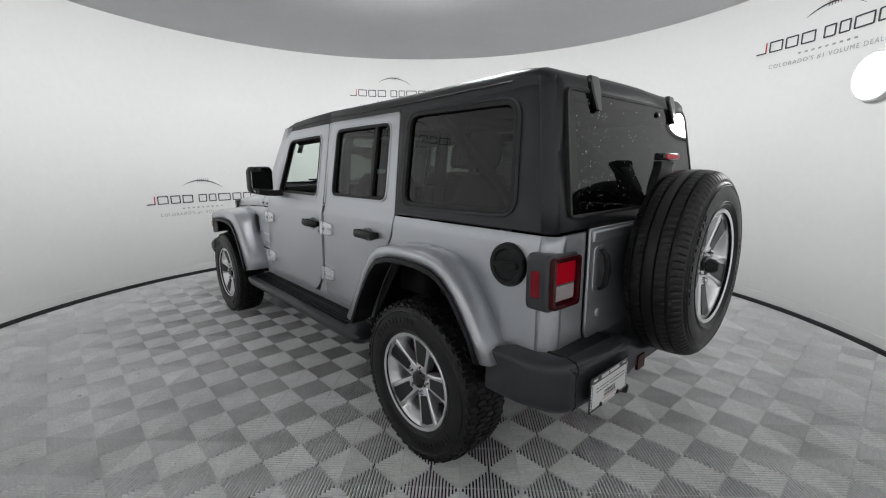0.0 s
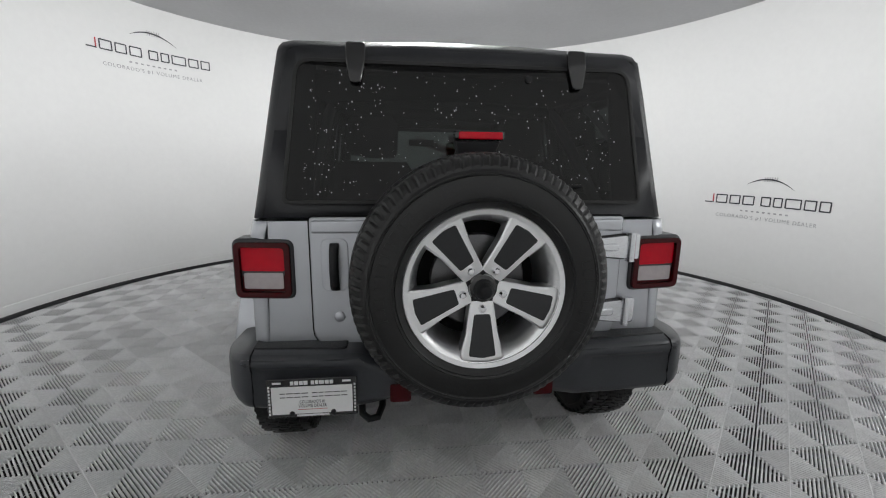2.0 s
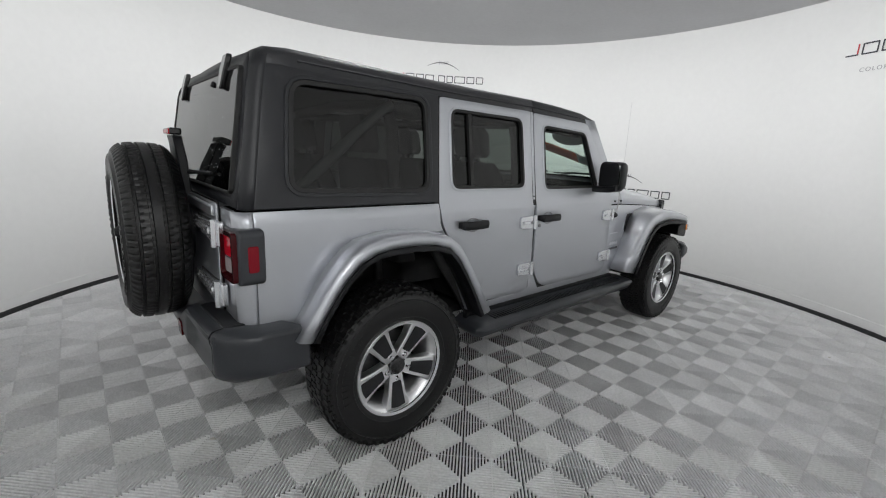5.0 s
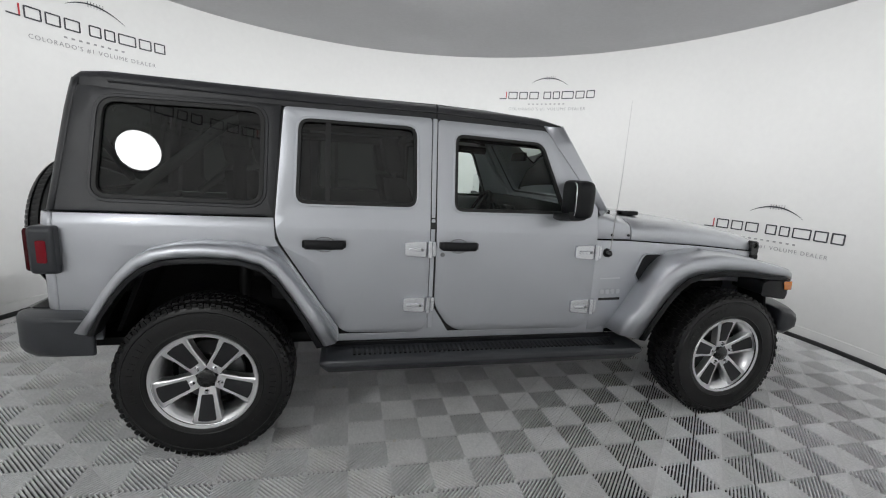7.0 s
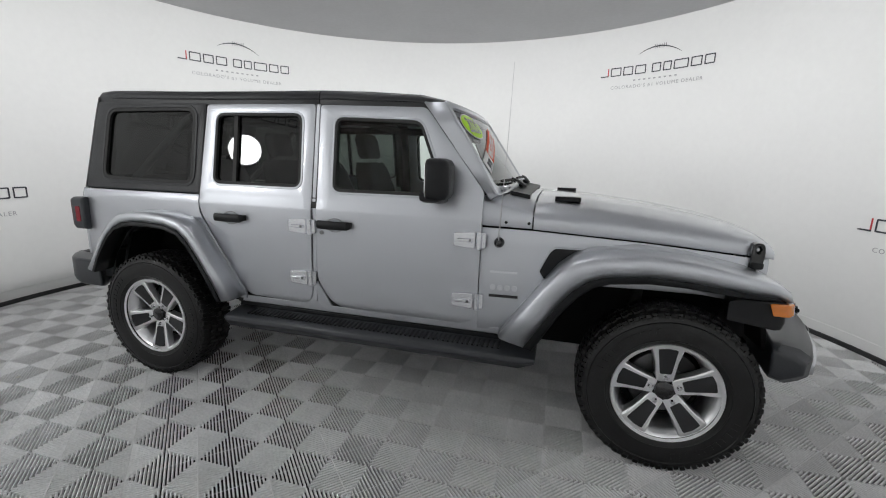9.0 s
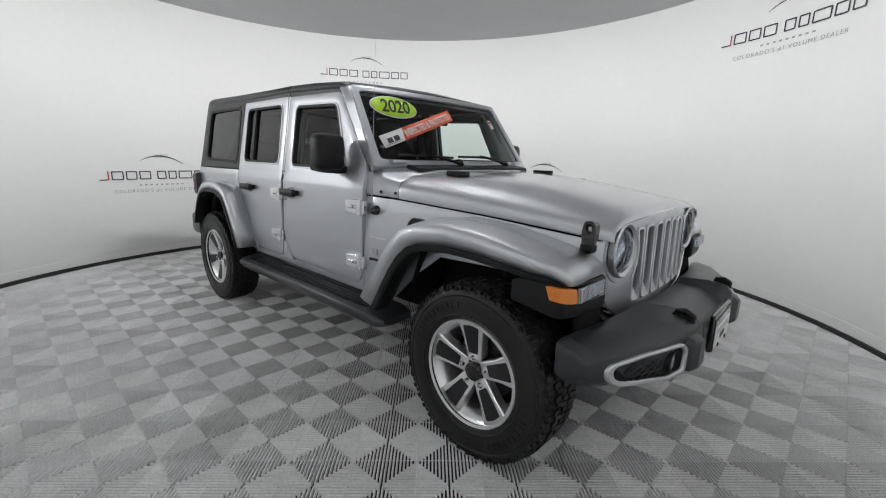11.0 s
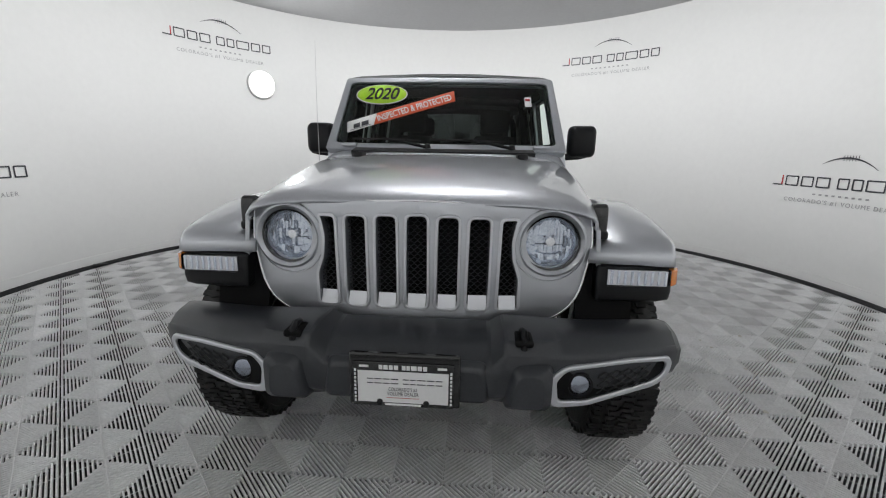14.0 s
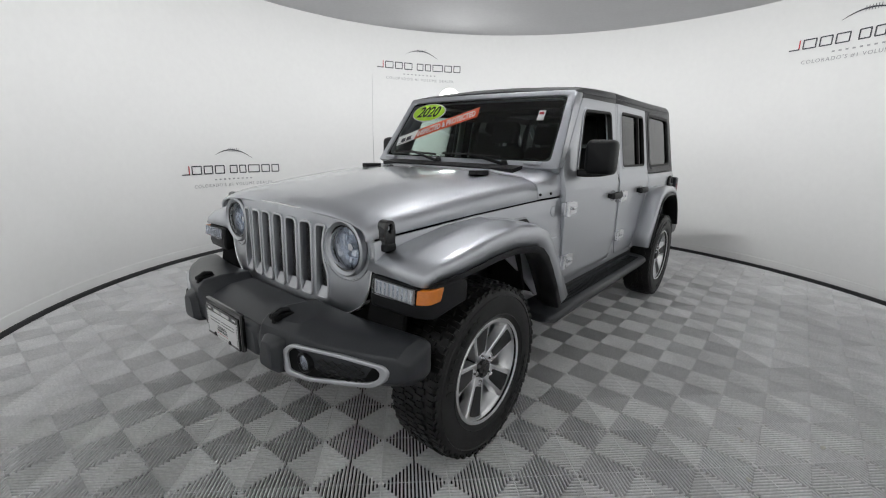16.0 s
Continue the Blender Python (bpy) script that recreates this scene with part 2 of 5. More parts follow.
def grown(pts, d):
    """Outline pushed outwards by d."""
    n = len(pts)
    area = sum(pts[i][0] * pts[(i + 1) % n][1] - pts[(i + 1) % n][0] * pts[i][1] for i in range(n))
    sg = 1 if area > 0 else -1
    out = []
    for i in range(n):
        a, p, b = Vector(pts[i - 1]), Vector(pts[i]), Vector(pts[(i + 1) % n])
        e1, e2 = (p - a), (b - p)
        if e1.length < 1e-7 or e2.length < 1e-7:
            out.append(tuple(p))
            continue
        n1, n2 = Vector((e1.y, -e1.x)).normalized() * sg, Vector((e2.y, -e2.x)).normalized() * sg
        out.append(tuple(p + (n1 + n2) * d / max((n1 + n2).dot(n1), .5)))
    return out


def text_mesh(text, size, spacing=1.0, shear=0.0, bold=0.0):
    cu = bpy.data.curves.new("lettering", "FONT")
    cu.body, cu.size, cu.align_x, cu.align_y = text, size, "CENTER", "CENTER"
    cu.space_character, cu.shear, cu.extrude, cu.resolution_u, cu.offset = spacing, shear, 0.0005, 3, bold
    ob = bpy.data.objects.new("lettering", cu)
    scene.collection.objects.link(ob)
    me = bpy.data.meshes.new_from_object(ob.evaluated_get(bpy.context.evaluated_depsgraph_get()))
    bpy.data.objects.remove(ob)
    return me


def lettering(text, size, mat, parent, place, spacing=1.0, shear=0.0, width=None, label="", bold=0.0):
    """Raised letters; place(u, v, d) lays them on their surface."""
    me = text_mesh(text, size, spacing, shear, bold)
    xs = [v.co.x for v in me.vertices]
    k = width / (max(xs) - min(xs)) if width else 1.0
    for v in me.vertices:
        v.co = place(v.co.x * k, v.co.y, v.co.z)
    me.materials.clear()
    me.materials.append(mat)
    ob = new("lettering", me)
    ob.parent = parent
    ob["kind"] = "stuff"
    if label:
        ob["label"] = label
    return ob


def ring_strip(name, inner, outer, place, d0, d1, mat, parent, label="", bevel=.002):
    """Frame between two outlines of as many points, from depth d0 to d1."""
    bm = bmesh.new()
    rows = [[place(*p, d0) for p in outer], [place(*p, d1) for p in outer], [place(*p, d1) for p in inner], [place(*p, d0) for p in inner]]
    add_loft(bm, rows + [rows[0]], ring=True)
    bmesh.ops.remove_doubles(bm, verts=bm.verts[:], dist=1e-6)
    return finish(name, bm, mat, parent, label, bevel=bevel)


# ---- the round room ----
def ring_pts(r, z, n=144):
    return [(ROOM.x + r * math.cos(2 * math.pi * k / n), ROOM.y + r * math.sin(2 * math.pi * k / n), z) for k in range(n)]


wall = finish("wall_round", loft_bm([ring_pts(WALL_R, -0.02), ring_pts(WALL_R, CEIL), ring_pts(WALL_R + .12, CEIL), ring_pts(WALL_R + .12, -0.02),
                                     ring_pts(WALL_R, -0.02)], ring=True), WALL_WHITE)
tagged(wall, "smooth white curved wall of a round photo booth", "wall", kind="structure")
ceiling = finish("ceiling", prism_bm([(p[0], p[1]) for p in ring_pts(WALL_R + .12, 0)], lambda u, v, d: (u, v, d), CEIL + .002, CEIL + .12), CEIL_GREY)
tagged(ceiling, "plain flat grey round ceiling", "ceiling", kind="structure")
# black strip puts the dark gap under the wall into colour
base = finish("baseboard", loft_bm([ring_pts(WALL_R - .002, 0.0), ring_pts(WALL_R - .014, 0.0), ring_pts(WALL_R - .014, .034), ring_pts(WALL_R - .002, .04)], ring=True), BASE_BLACK)
tagged(base, "thin black strip for the dark gap along the foot of the wall", "baseboard", kind="structure")
kick = finish("trim", loft_bm([ring_pts(WALL_R - .0005, .042), ring_pts(WALL_R - .006, .042), ring_pts(WALL_R - .006, .125), ring_pts(WALL_R - .0005, .13)], ring=True), WALL_WHITE)
tagged(kick, "low white kick board along the wall", "trim", kind="structure")
floor = finish("floor", prism_bm([(p[0], p[1]) for p in ring_pts(WALL_R + .1, 0)], lambda u, v, d: (u, v, d), -.08, -.018), SUBFLOOR)
tagged(floor, "dark slab under grey ribbed plastic floor tiles", "floor", kind="structure")


def wall_place(az, z0):
    """Flat lettering laid on the inside of the wall; u runs clockwise seen from above."""
    def place(u, v, d):
        a = radians(az) - u / WALL_R
        r = WALL_R - .004 - d
        return Vector((ROOM.x + r * math.cos(a), ROOM.y + r * math.sin(a), z0 + v))
    return place


def bars_bm(items, place, depth=.002):
    """Flat bars (u0, v0, u1, v1), cut into steps so that they follow a curve."""
    bm = bmesh.new()
    for u0, v0, u1, v1 in items:
        n = max(1, int(abs(u1 - u0) / .06))
        rows = []
        for k in range(n + 1):
            u = u0 + (u1 - u0) * k / n
            rows.append([place(u, v0, 0), place(u, v1, 0), place(u, v1, depth), place(u, v0, depth)])
        add_loft(bm, rows, cap=True, ring=True)
    return bm


def wall_sign(az, z0):
    """Dealer sign: bars for the name, an arc with laces, a motto."""
    place = wall_place(az, z0)
    sign = finish("wall_sign", bars_bm([], place), PRINT_DARK)
    tagged(sign, "dark thin dealer sign with an arc printed on the white wall", "wall sign", group="wall signs")
    letters = [.125, .155, .145, .155, 0, .13, .12, .19, .145, .135]
    u, th = -.695, .0125
    for k, w in enumerate(letters):
        if not w:
            u += .045
            continue
        e = u + w - .022
        if k == 0:
            part("name_bar", bars_bm([(u, -.052, e, -.052 + th)], place), PRINT_DARK, sign)
            part("accent_bar", bars_bm([(e - th, -.052 + th, e, .052)], place), PRINT_RED, sign, "small red bar")
        else:
            o = rounded([(u, -.052), (e, -.052), (e, .052), (u, .052)], .01, 2)
            i = rounded([(u + th, -.052 + th), (e - th, -.052 + th), (e - th, .052 - th), (u + th, .052 - th)], .004, 2)
            ring_strip("name_bar", i, o, place, 0, .002, PRINT_DARK, sign, bevel=0)
        u += w + .004
    rows = []
    for k in range(25):
        t = k / 24 * 2 - 1
        u = .02 + .255 * t
        v = .155 + .075 * (1 - t * t) - .02 * t
        h = .003 + .012 * (1 - t * t)
        rows.append([place(u, v, 0), place(u, v + h, 0), place(u, v + h, .002), place(u, v, .002)])
    part("arc", loft_bm(rows, cap=True, ring=True), PRINT_DARK, sign)
    tagged(part("laces", bars_bm([(-.045 + .026 * k, .212, -.041 + .026 * k, .262) for k in range(6)], place), PRINT_DARK, sign), kind="stuff")
    tagged(part("brand_bars", bars_bm([(-.27 + .062 * k, -.128, -.243 + .062 * k, -.112) for k in range(9)], place), PRINT_GREY, sign), kind="stuff")
    lettering("COLORADO'S #1 VOLUME DEALER", .056, PRINT_GREY, sign, lambda a, b, d: place(a, b - .192, d), 1.25, width=1.1)
    return sign


for k in range(4):
    wall_sign(55 + 90 * k, 2.60)
    wall_sign(10 + 90 * k, 1.03)


upright = lambda a, b, d: Vector((a, b, d))
LAMP_GLOW = emitter("lamp_glow", 2.5)


# unseen drum lamp, added to light the walls
lamp = new("unseen_fill_lamp")
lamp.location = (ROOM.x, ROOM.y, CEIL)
tagged(lamp, "added unseen drum lamp that lights the white wall", "ceiling lamp")
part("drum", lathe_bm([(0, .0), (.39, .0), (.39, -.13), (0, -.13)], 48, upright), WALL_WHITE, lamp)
# added plates: block lamp light from the nearby ceiling and from the hood
part("ceiling_block_plate", lathe_bm([(.385, -.012), (.66, -.012), (.66, -.018), (.385, -.018), (.385, -.012)], 48, upright), CEIL_GREY, lamp)
part("hood_block_plate", lathe_bm([(0, -.128), (.471, -.128), (.474, -.132), (.471, -.136), (0, -.136)], 48, upright), CEIL_GREY, lamp, "flat grey plate added to keep lamp light off the hood")

wl = new("wall_lamp")
wl.matrix_world = wall_lamp_pose()
tagged(wl, "large round white wall lamp with a glowing face", "wall lamp")
R_L = WALL_LAMP_D / 2
part("body", lathe_bm([(R_L + .01, .02), (R_L + .012, -.055), (R_L, -.062), (R_L - .006, -.055)], 48, upright), WALL_WHITE, wl)
part("diffuser", lathe_bm([(R_L - .005, -.055), (R_L * .7, -.060), (0, -.062)], 48, upright), LAMP_GLOW, wl, "glowing white diffuser")

# small black stub for the dark mark at the foot of the wall
sa = radians(262)
stub = finish("black_stub", tube_bm([Vector((ROOM.x + (WALL_R - q) * math.cos(sa + w), ROOM.y + (WALL_R - q) * math.sin(sa + w), z)) for q, w, z in ((.03, -.022, .012), (.035, -.008, .03), (.035, .006, .034), (.02, .018, .045))], [.008, .012, .012, .006], 8), BASE_BLACK)
tagged(stub, "short black piece on the floor along the wall", "cable")

# ---- the car: x ahead, y to its left, wheels on z = 0 ----
car = new("car")
tagged(car, "silver four-door off-road car with a black hard top on grey tiles", "car")
AXLE, TRACK, WHEEL_Z = 1.504, 0.80, 0.402


def lerp(a, b, t):
    return a + (b - a) * t


def curve(x, xs, ys):
    return float(np.interp(x, xs, ys))


def side_y(z):
    return curve(z, [.4, .62, .75, .95, 1.135, 1.15, 1.19, 1.21, 1.78], [.790, .797, .799, .796, .790, .788, .777, .773, .686])


def fill_bm(outer, holes, cuts_v=(), cuts_u=()):
    """Flat sheet with holes in (u, v), cut along given lines so that it can be curved."""
    bm = bmesh.new()
    edges = []
    for ring in [outer, *holes]:
        vs = [bm.verts.new((u, 0, v)) for u, v in ring]
        edges += [bm.edges.new((vs[i], vs[(i + 1) % len(vs)])) for i in range(len(vs))]
    bmesh.ops.triangle_fill(bm, edges=edges, use_beauty=True, use_dissolve=False)
    for v in cuts_v:
        bmesh.ops.bisect_plane(bm, geom=bm.verts[:] + bm.edges[:] + bm.faces[:], plane_co=(0, 0, v), plane_no=(0, 0, 1))
    for u in cuts_u:
        bmesh.ops.bisect_plane(bm, geom=bm.verts[:] + bm.edges[:] + bm.faces[:], plane_co=(u, 0, 0), plane_no=(1, 0, 0))
    return bm


def face_towards(bm, way):
    bm.normal_update()
    for f in bm.faces:
        if f.normal.dot(Vector(way)) < 0:
            f.normal_flip()


def side_panel(name, outer, holes, sg, mat, parent, label="", off=0.0, thick=.03, bevel=.004):
    bm = fill_bm(outer, holes, (.62, .75, .95, 1.05, 1.135, 1.15, 1.19, 1.21, 1.5))
    for v in bm.verts:
        v.co.y = sg * (side_y(v.co.z) + off)
    face_towards(bm, (0, sg, 0))
    return finish(name, bm, mat, parent, label, thick=thick, bevel=bevel, segs=2, recalc=False, angle=25)


def side_place(sg, off=0.0):
    return lambda u, v, d: Vector((u, sg * (side_y(v) + off + d), v))


# outlines of the side, (x, z)
FRONT_DOOR = rounded([(-.379, 1.724), (.245, 1.708), (.580, 1.288), (.576, .575), (-.275, .582), (-.374, .735)], [.02, .03, .02, .11, .09, .05])
FRONT_WIN = rounded([(-.283, 1.657), (.222, 1.640), (.385, 1.25), (-.281, 1.248)], [.05, .05, .04, .05])
REAR_DOOR = rounded([(-1.154, 1.731), (-.412, 1.729), (-.412, .578), (-.868, .59), (-1.183, 1.09), (-1.192, 1.192)], [.02, .02, .08, .06, .06, .0])
REAR_WIN = rounded([(-1.084, 1.680), (-.492, 1.678), (-.486, 1.262), (-1.096, 1.262)], .055)
QUARTER_WIN = rounded([(-1.935, 1.704), (-1.243, 1.708), (-1.253, 1.254), (-1.974, 1.264)], .07)
ARCH_R = [(-.965, .56), (-1.065, .765), (-1.19, .955), (-1.30, 1.01), (-1.45, 1.025), (-1.62, 1.015), (-1.75, .955), (-1.87, .84), (-1.955, .72), (-1.965, .62)]


def door(sg, front):
    outline, win = (FRONT_DOOR, FRONT_WIN) if front else (REAR_DOOR, REAR_WIN)
    wound_down = front and sg > 0
    d = side_panel("front_door" if front else "rear_door", outline, [win], sg, SILVER, car, "silver door with its window wound down" if wound_down else "silver door with a black-edged window", thick=.045)
    seal_out, seal_in = win, grown(win, -.016)
    ring_strip("window_seal", seal_in, seal_out, side_place(sg), -.03, .003, SEAL, d)
    groove = grown(win, .012)
    ring_strip("window_moulding", win, groove, side_place(sg), -.004, .004, SILVER, d)
    if not wound_down:
        bm = fill_bm(grown(win, -.012), [], (1.5,))
        for v in bm.verts:
            v.co.y = sg * (side_y(v.co.z) - .018)
        face_towards(bm, (0, sg, 0))
        pane = finish("pane", bm, GLASS_CLEAR if front else GLASS_DARK, d, "lightly tinted pane" if front else "dark privacy glass", recalc=False)
        pane.visible_shadow = False
    if not front:
        part("divider", prism_bm([(-.955, 1.268), (-.93, 1.268), (-.930, 1.678), (-.955, 1.678)], side_place(sg), -.022, .0), SEAL, d)
    hx = -.255 if front else -.955
    # handle: grip with two feet over a dished cup
    place = side_place(sg)
    cup = [(hx + .052 * math.cos(a), 1.062 + .036 * math.sin(a)) for a in np.linspace(0, 2 * math.pi, 20, endpoint=False)]
    part("handle_cup", prism_bm(cup, place, -.006, .002), SILVER, d, "dished silver cup", bevel=.003)
    # darker ring draws the shaded rim of the dished cup as colour
    big = [(hx + .056 * math.cos(a), 1.062 + .040 * math.sin(a)) for a in np.linspace(0, 2 * math.pi, 20, endpoint=False)]
    ring_strip("cup_shade_ring", cup, big, place, -.003, .0035, STEEL, d, bevel=.0)
    bm = bmesh.new()
    pts = [(hx - .105, .016), (hx - .09, .034), (hx - .03, .042), (hx + .03, .042), (hx + .09, .034), (hx + .105, .016)]
    rows = []
    for x, dd in pts:
        h = .025 if abs(x - hx) < .1 else .016
        rows.append([place(x, 1.066 + h * math.sin(a), dd + .013 * math.cos(a)) for a in np.linspace(0, 2 * math.pi, 10, endpoint=False)])
    add_loft(bm, rows, cap=True, ring=True)
    for s in (-1, 1):
        add_prism(bm, [(hx + s * .088 - .018, 1.05), (hx + s * .088 + .018, 1.05), (hx + s * .088 + .018, 1.084), (hx + s * .088 - .018, 1.084)], place, -.002, .03)
    part("handle", bm, BLACK, d, "black pull handle", bevel=.004)
    if front:
        part("lock", lathe_bm([(0, .006), (.011, .006), (.013, -.002)], 16, lambda a, b, dd: place(hx - .085 + a, 1.015 + b, dd)), STEEL, d)
    # two exposed hinges at the front edge
    for hz in (1.046, .742) if not front else (1.04, .715):
        x0 = -.412 if not front else .575
        lead = rounded([(x0 - .135, hz - .036), (x0 - .02, hz - .044), (x0 - .02, hz + .044), (x0 - .135, hz + .036)], .014, 3)
        h = part("hinge", prism_bm(lead, place, -.002, .020), HINGE, d, "raised silver hinge", bevel=.004)
        part("barrel", tube_bm([place(x0, hz - .044, .016), place(x0, hz + .044, .016)], .015, 10), HINGE, d)
        part("hinge_foot", prism_bm(rounded([(x0 + .012, hz - .04), (x0 + .034, hz - .04), (x0 + .034, hz + .04), (x0 + .012, hz + .04)], .008, 2), place, -.012, .014), HINGE, d, bevel=.003)
        part("hinge_rib", prism_bm(rounded([(x0 - .115, hz - .008), (x0 - .03, hz - .010), (x0 - .03, hz + .010), (x0 - .115, hz + .008)], .007, 2), place, .016, .030), HINGE, d, bevel=.004)
        part("bolt", lathe_bm([(0, .034), (.007, .034), (.008, .024)], 8, lambda a, b, dd: place(x0 - .045 + a, hz + b, dd)), STEEL, d)
    return d


for sg in (1, -1):
    door(sg, True)
    door(sg, False)

# rear side of the tub, round the wheel
for sg in (1, -1):
    outer = [(-1.198, 1.19), (-1.19, 1.084), (-1.172, 1.05), (-.885, .615), (-.88, .56)] + ARCH_R + [(-2.125, .62), (-2.125, 1.19)]
    side_panel("rear_quarter", outer, [], sg, SILVER, car, thick=.03)
    # corner that rounds on to the tail
    rows = []
    for z in (.62, .75, .95, 1.05, 1.135, 1.15, 1.19):
        y = side_y(z)
        rows.append([(-2.128 - .066 * math.sin(a), sg * (y - .066 + .066 * math.cos(a)), z) for a in np.linspace(0, math.pi / 2, 7)])
    part("rear_corner", loft_bm(rows), SILVER, car, thick=.012)
    # black sheet behind the doors: shade of the gaps put into colour
    side_panel("inner_side", [(-1.26, 1.188), (-1.26, .97), (-1.0, .60), (-.95, .528), (.577, .528), (.577, 1.188)], [], sg, SEAL, car, "black sheet that darkens the door gaps", off=-.014, thick=.02, bevel=0)
    part("sill_strip", prism_bm([(-.925, .536), (.70, .536), (.70, .574), (-.905, .578)], side_place(sg), -.03, -.010), SILVER, car, bevel=.004)
    for tri in ([(-.53, .572), (-.285, .572), (-.383, .73), (-.4075, .73), (-.4075, .66)], [(.44, .572), (.5785, .572), (.5785, .71)]):
        part("corner_fill", prism_bm(tri, side_place(sg), -.02, -.006), SILVER, car)
    part("pillar_strip", prism_bm([(-.4075, .60), (-.3830, .60), (-.3830, 1.19), (-.3830, 1.205), (-.3830, 1.728), (-.4075, 1.728), (-.4075, 1.205), (-.4075, 1.19)], side_place(sg), -.02, -.001), SILVER, car, bevel=.003)
    # pillars black too, so the gaps beside the strip look shaded
    for x, w in ((-.398, .045), (-1.185, .04)):
        part("pillar", prism_bm([(x - w, 1.15), (x + w, 1.15), (x + w, 1.725), (x - w, 1.725)], side_place(sg), -.06, -.006), SEAL, car)
    # sill under the doors
    part("sill", prism_bm([(-.95, .48), (.80, .48), (.72, .532), (-.94, .532)], side_place(sg), -.05, -.010), BLACK, car, "black plastic sill", bevel=.006)

# hard top
ROOF_X = [.335, .30, .2, -.1, -.385]
TOP_X = [-.392, -.8, -1.3, -1.7, -1.93, -2.015, -2.05, -2.064]


def roof_row(x):
    ze = curve(x, [-2.064, -2.035, -1.93, -1.1, -.39, .2, .335], [1.748, 1.780, 1.789, 1.772, 1.770, 1.750, 1.733])
    zc = curve(x, [-2.064, -2.035, -1.93, -1.3, -.39, .2, .335], [1.785, 1.832, 1.846, 1.852, 1.842, 1.80, 1.762])
    w = curve(x, [-2.064, -2.025, -1.9, -.39, .335], [.668, .686, .692, .692, .686])
    k = curve(x, [.1, .335], [1, .4])
    pts = [(w - .014, ze - .050), (w, ze - .043), (w, ze), (w - .005, ze + .018 * k), (w - .02, ze + .032 * k), (w - .06, ze + .040 * k), (w * .6, zc - .010), (w * .25, zc - .001)]
    half = [(x, y, z) for y, z in pts]
    return half + [(x, 0, zc)] + [(x, -y, z) for _, y, z in half[::-1]]


part("front_roof_panel", loft_bm([roof_row(x) for x in ROOF_X]), HARDTOP, car, "black textured roof panel", thick=.03, bevel=.004)
part("hard_top", loft_bm([roof_row(x) for x in TOP_X]), HARDTOP, car, "black textured hard top", thick=.03, bevel=.004)


for sg in (1, -1):
    rail = []
    for x in np.linspace(.22, -1.90, 22):
        r = roof_row(float(x))[2]
        rail.append((x, sg * (r[1] + .0005), r[2] - .012))
    part("drip_rail", tube_bm(rail, .0055, 6), HARDTOP, car, "thin raised rail along the roof edge")
part("roof_seam", loft_bm([[(x, y * .988, z - .007) for x, y, z in roof_row(q)] for q in (-.43, -.35)]), SEAL, car, thick=.01)


def tail_x(z):
    return -2.168 + (z - 1.2) * .16 + .35 * max(0, z - 1.70) ** 1.0 * .3


for sg in (1, -1):
    outer = [(-1.162, 1.738), (-1.2, 1.196), (-2.121, 1.198), (-2.081, 1.45), (-2.030, 1.752), (-1.9, 1.756)]
    q = side_panel("top_side", outer, [grown(QUARTER_WIN, .004)], sg, HARDTOP, car, "black textured side of the hard top", thick=.03)
    ring_strip("window_seal", grown(QUARTER_WIN, -.014), grown(QUARTER_WIN, .006), side_place(sg), -.022, .004, SEAL, q)
    ring_strip("window_recess", grown(QUARTER_WIN, .007), grown(QUARTER_WIN, .022), side_place(sg), -.002, .005, HARDTOP, q)
    bm = fill_bm(grown(QUARTER_WIN, -.010), [], (1.5,))
    for v in bm.verts:
        v.co.y = sg * (side_y(v.co.z) - .014)
    face_towards(bm, (0, sg, 0))
    pane = finish("pane", bm, GLASS_DARK, q, "dark privacy glass", recalc=False)
    pane.visible_shadow = False
    rows = []
    for z in (1.196, 1.3, 1.5, 1.65, 1.74, 1.785):
        y, xr = side_y(z), tail_x(z)
        r = .05
        rows.append([(xr + r - r * math.sin(a), sg * (y - r + r * math.cos(a)), z) for a in np.linspace(0, math.pi / 2, 8)])
    part("top_corner", loft_bm(rows), HARDTOP, car, thick=.014)

REAR_GLASS = rounded([(-.660, 1.255), (.660, 1.255), (.607, 1.742), (-.607, 1.742)], [.02, .02, .05, .05])


def tail_place(u, v, d):
    return Vector((tail_x(v) - d, u, v))


bm = fill_bm([(-.732, 1.198), (.732, 1.198), (.689, 1.5), (.646, 1.768), (.61, 1.795), (-.61, 1.795), (-.646, 1.768), (-.689, 1.5)],
             [[(-.56, 1.262), (.56, 1.262), (.545, 1.735), (-.545, 1.735)]], (1.5, 1.7))
for v in bm.verts:
    v.co = tail_place(v.co.x, v.co.z, 0)
face_towards(bm, (-1, 0, 0))
finish("top_back", bm, HARDTOP, car, "black surround of the rear window", thick=.02, recalc=False)
bm = fill_bm(REAR_GLASS, [], (1.5, 1.7))
for v in bm.verts:
    v.co = tail_place(v.co.x, v.co.z, .014)
face_towards(bm, (-1, 0, 0))
rear_glass = finish("rear_window", bm, glass_material("rear_privacy_glass", (.03, .034, .034), ior=1.36), car, "dark lift-up rear window with water drops", recalc=False)
rear_glass.visible_shadow = False
ring_strip("window_seal", grown(REAR_GLASS, -.006), grown(REAR_GLASS, .007), tail_place, -.002, .018, SEAL, rear_glass)
# water drops on the rear glass
rng = random.Random(5)
bm = bmesh.new()
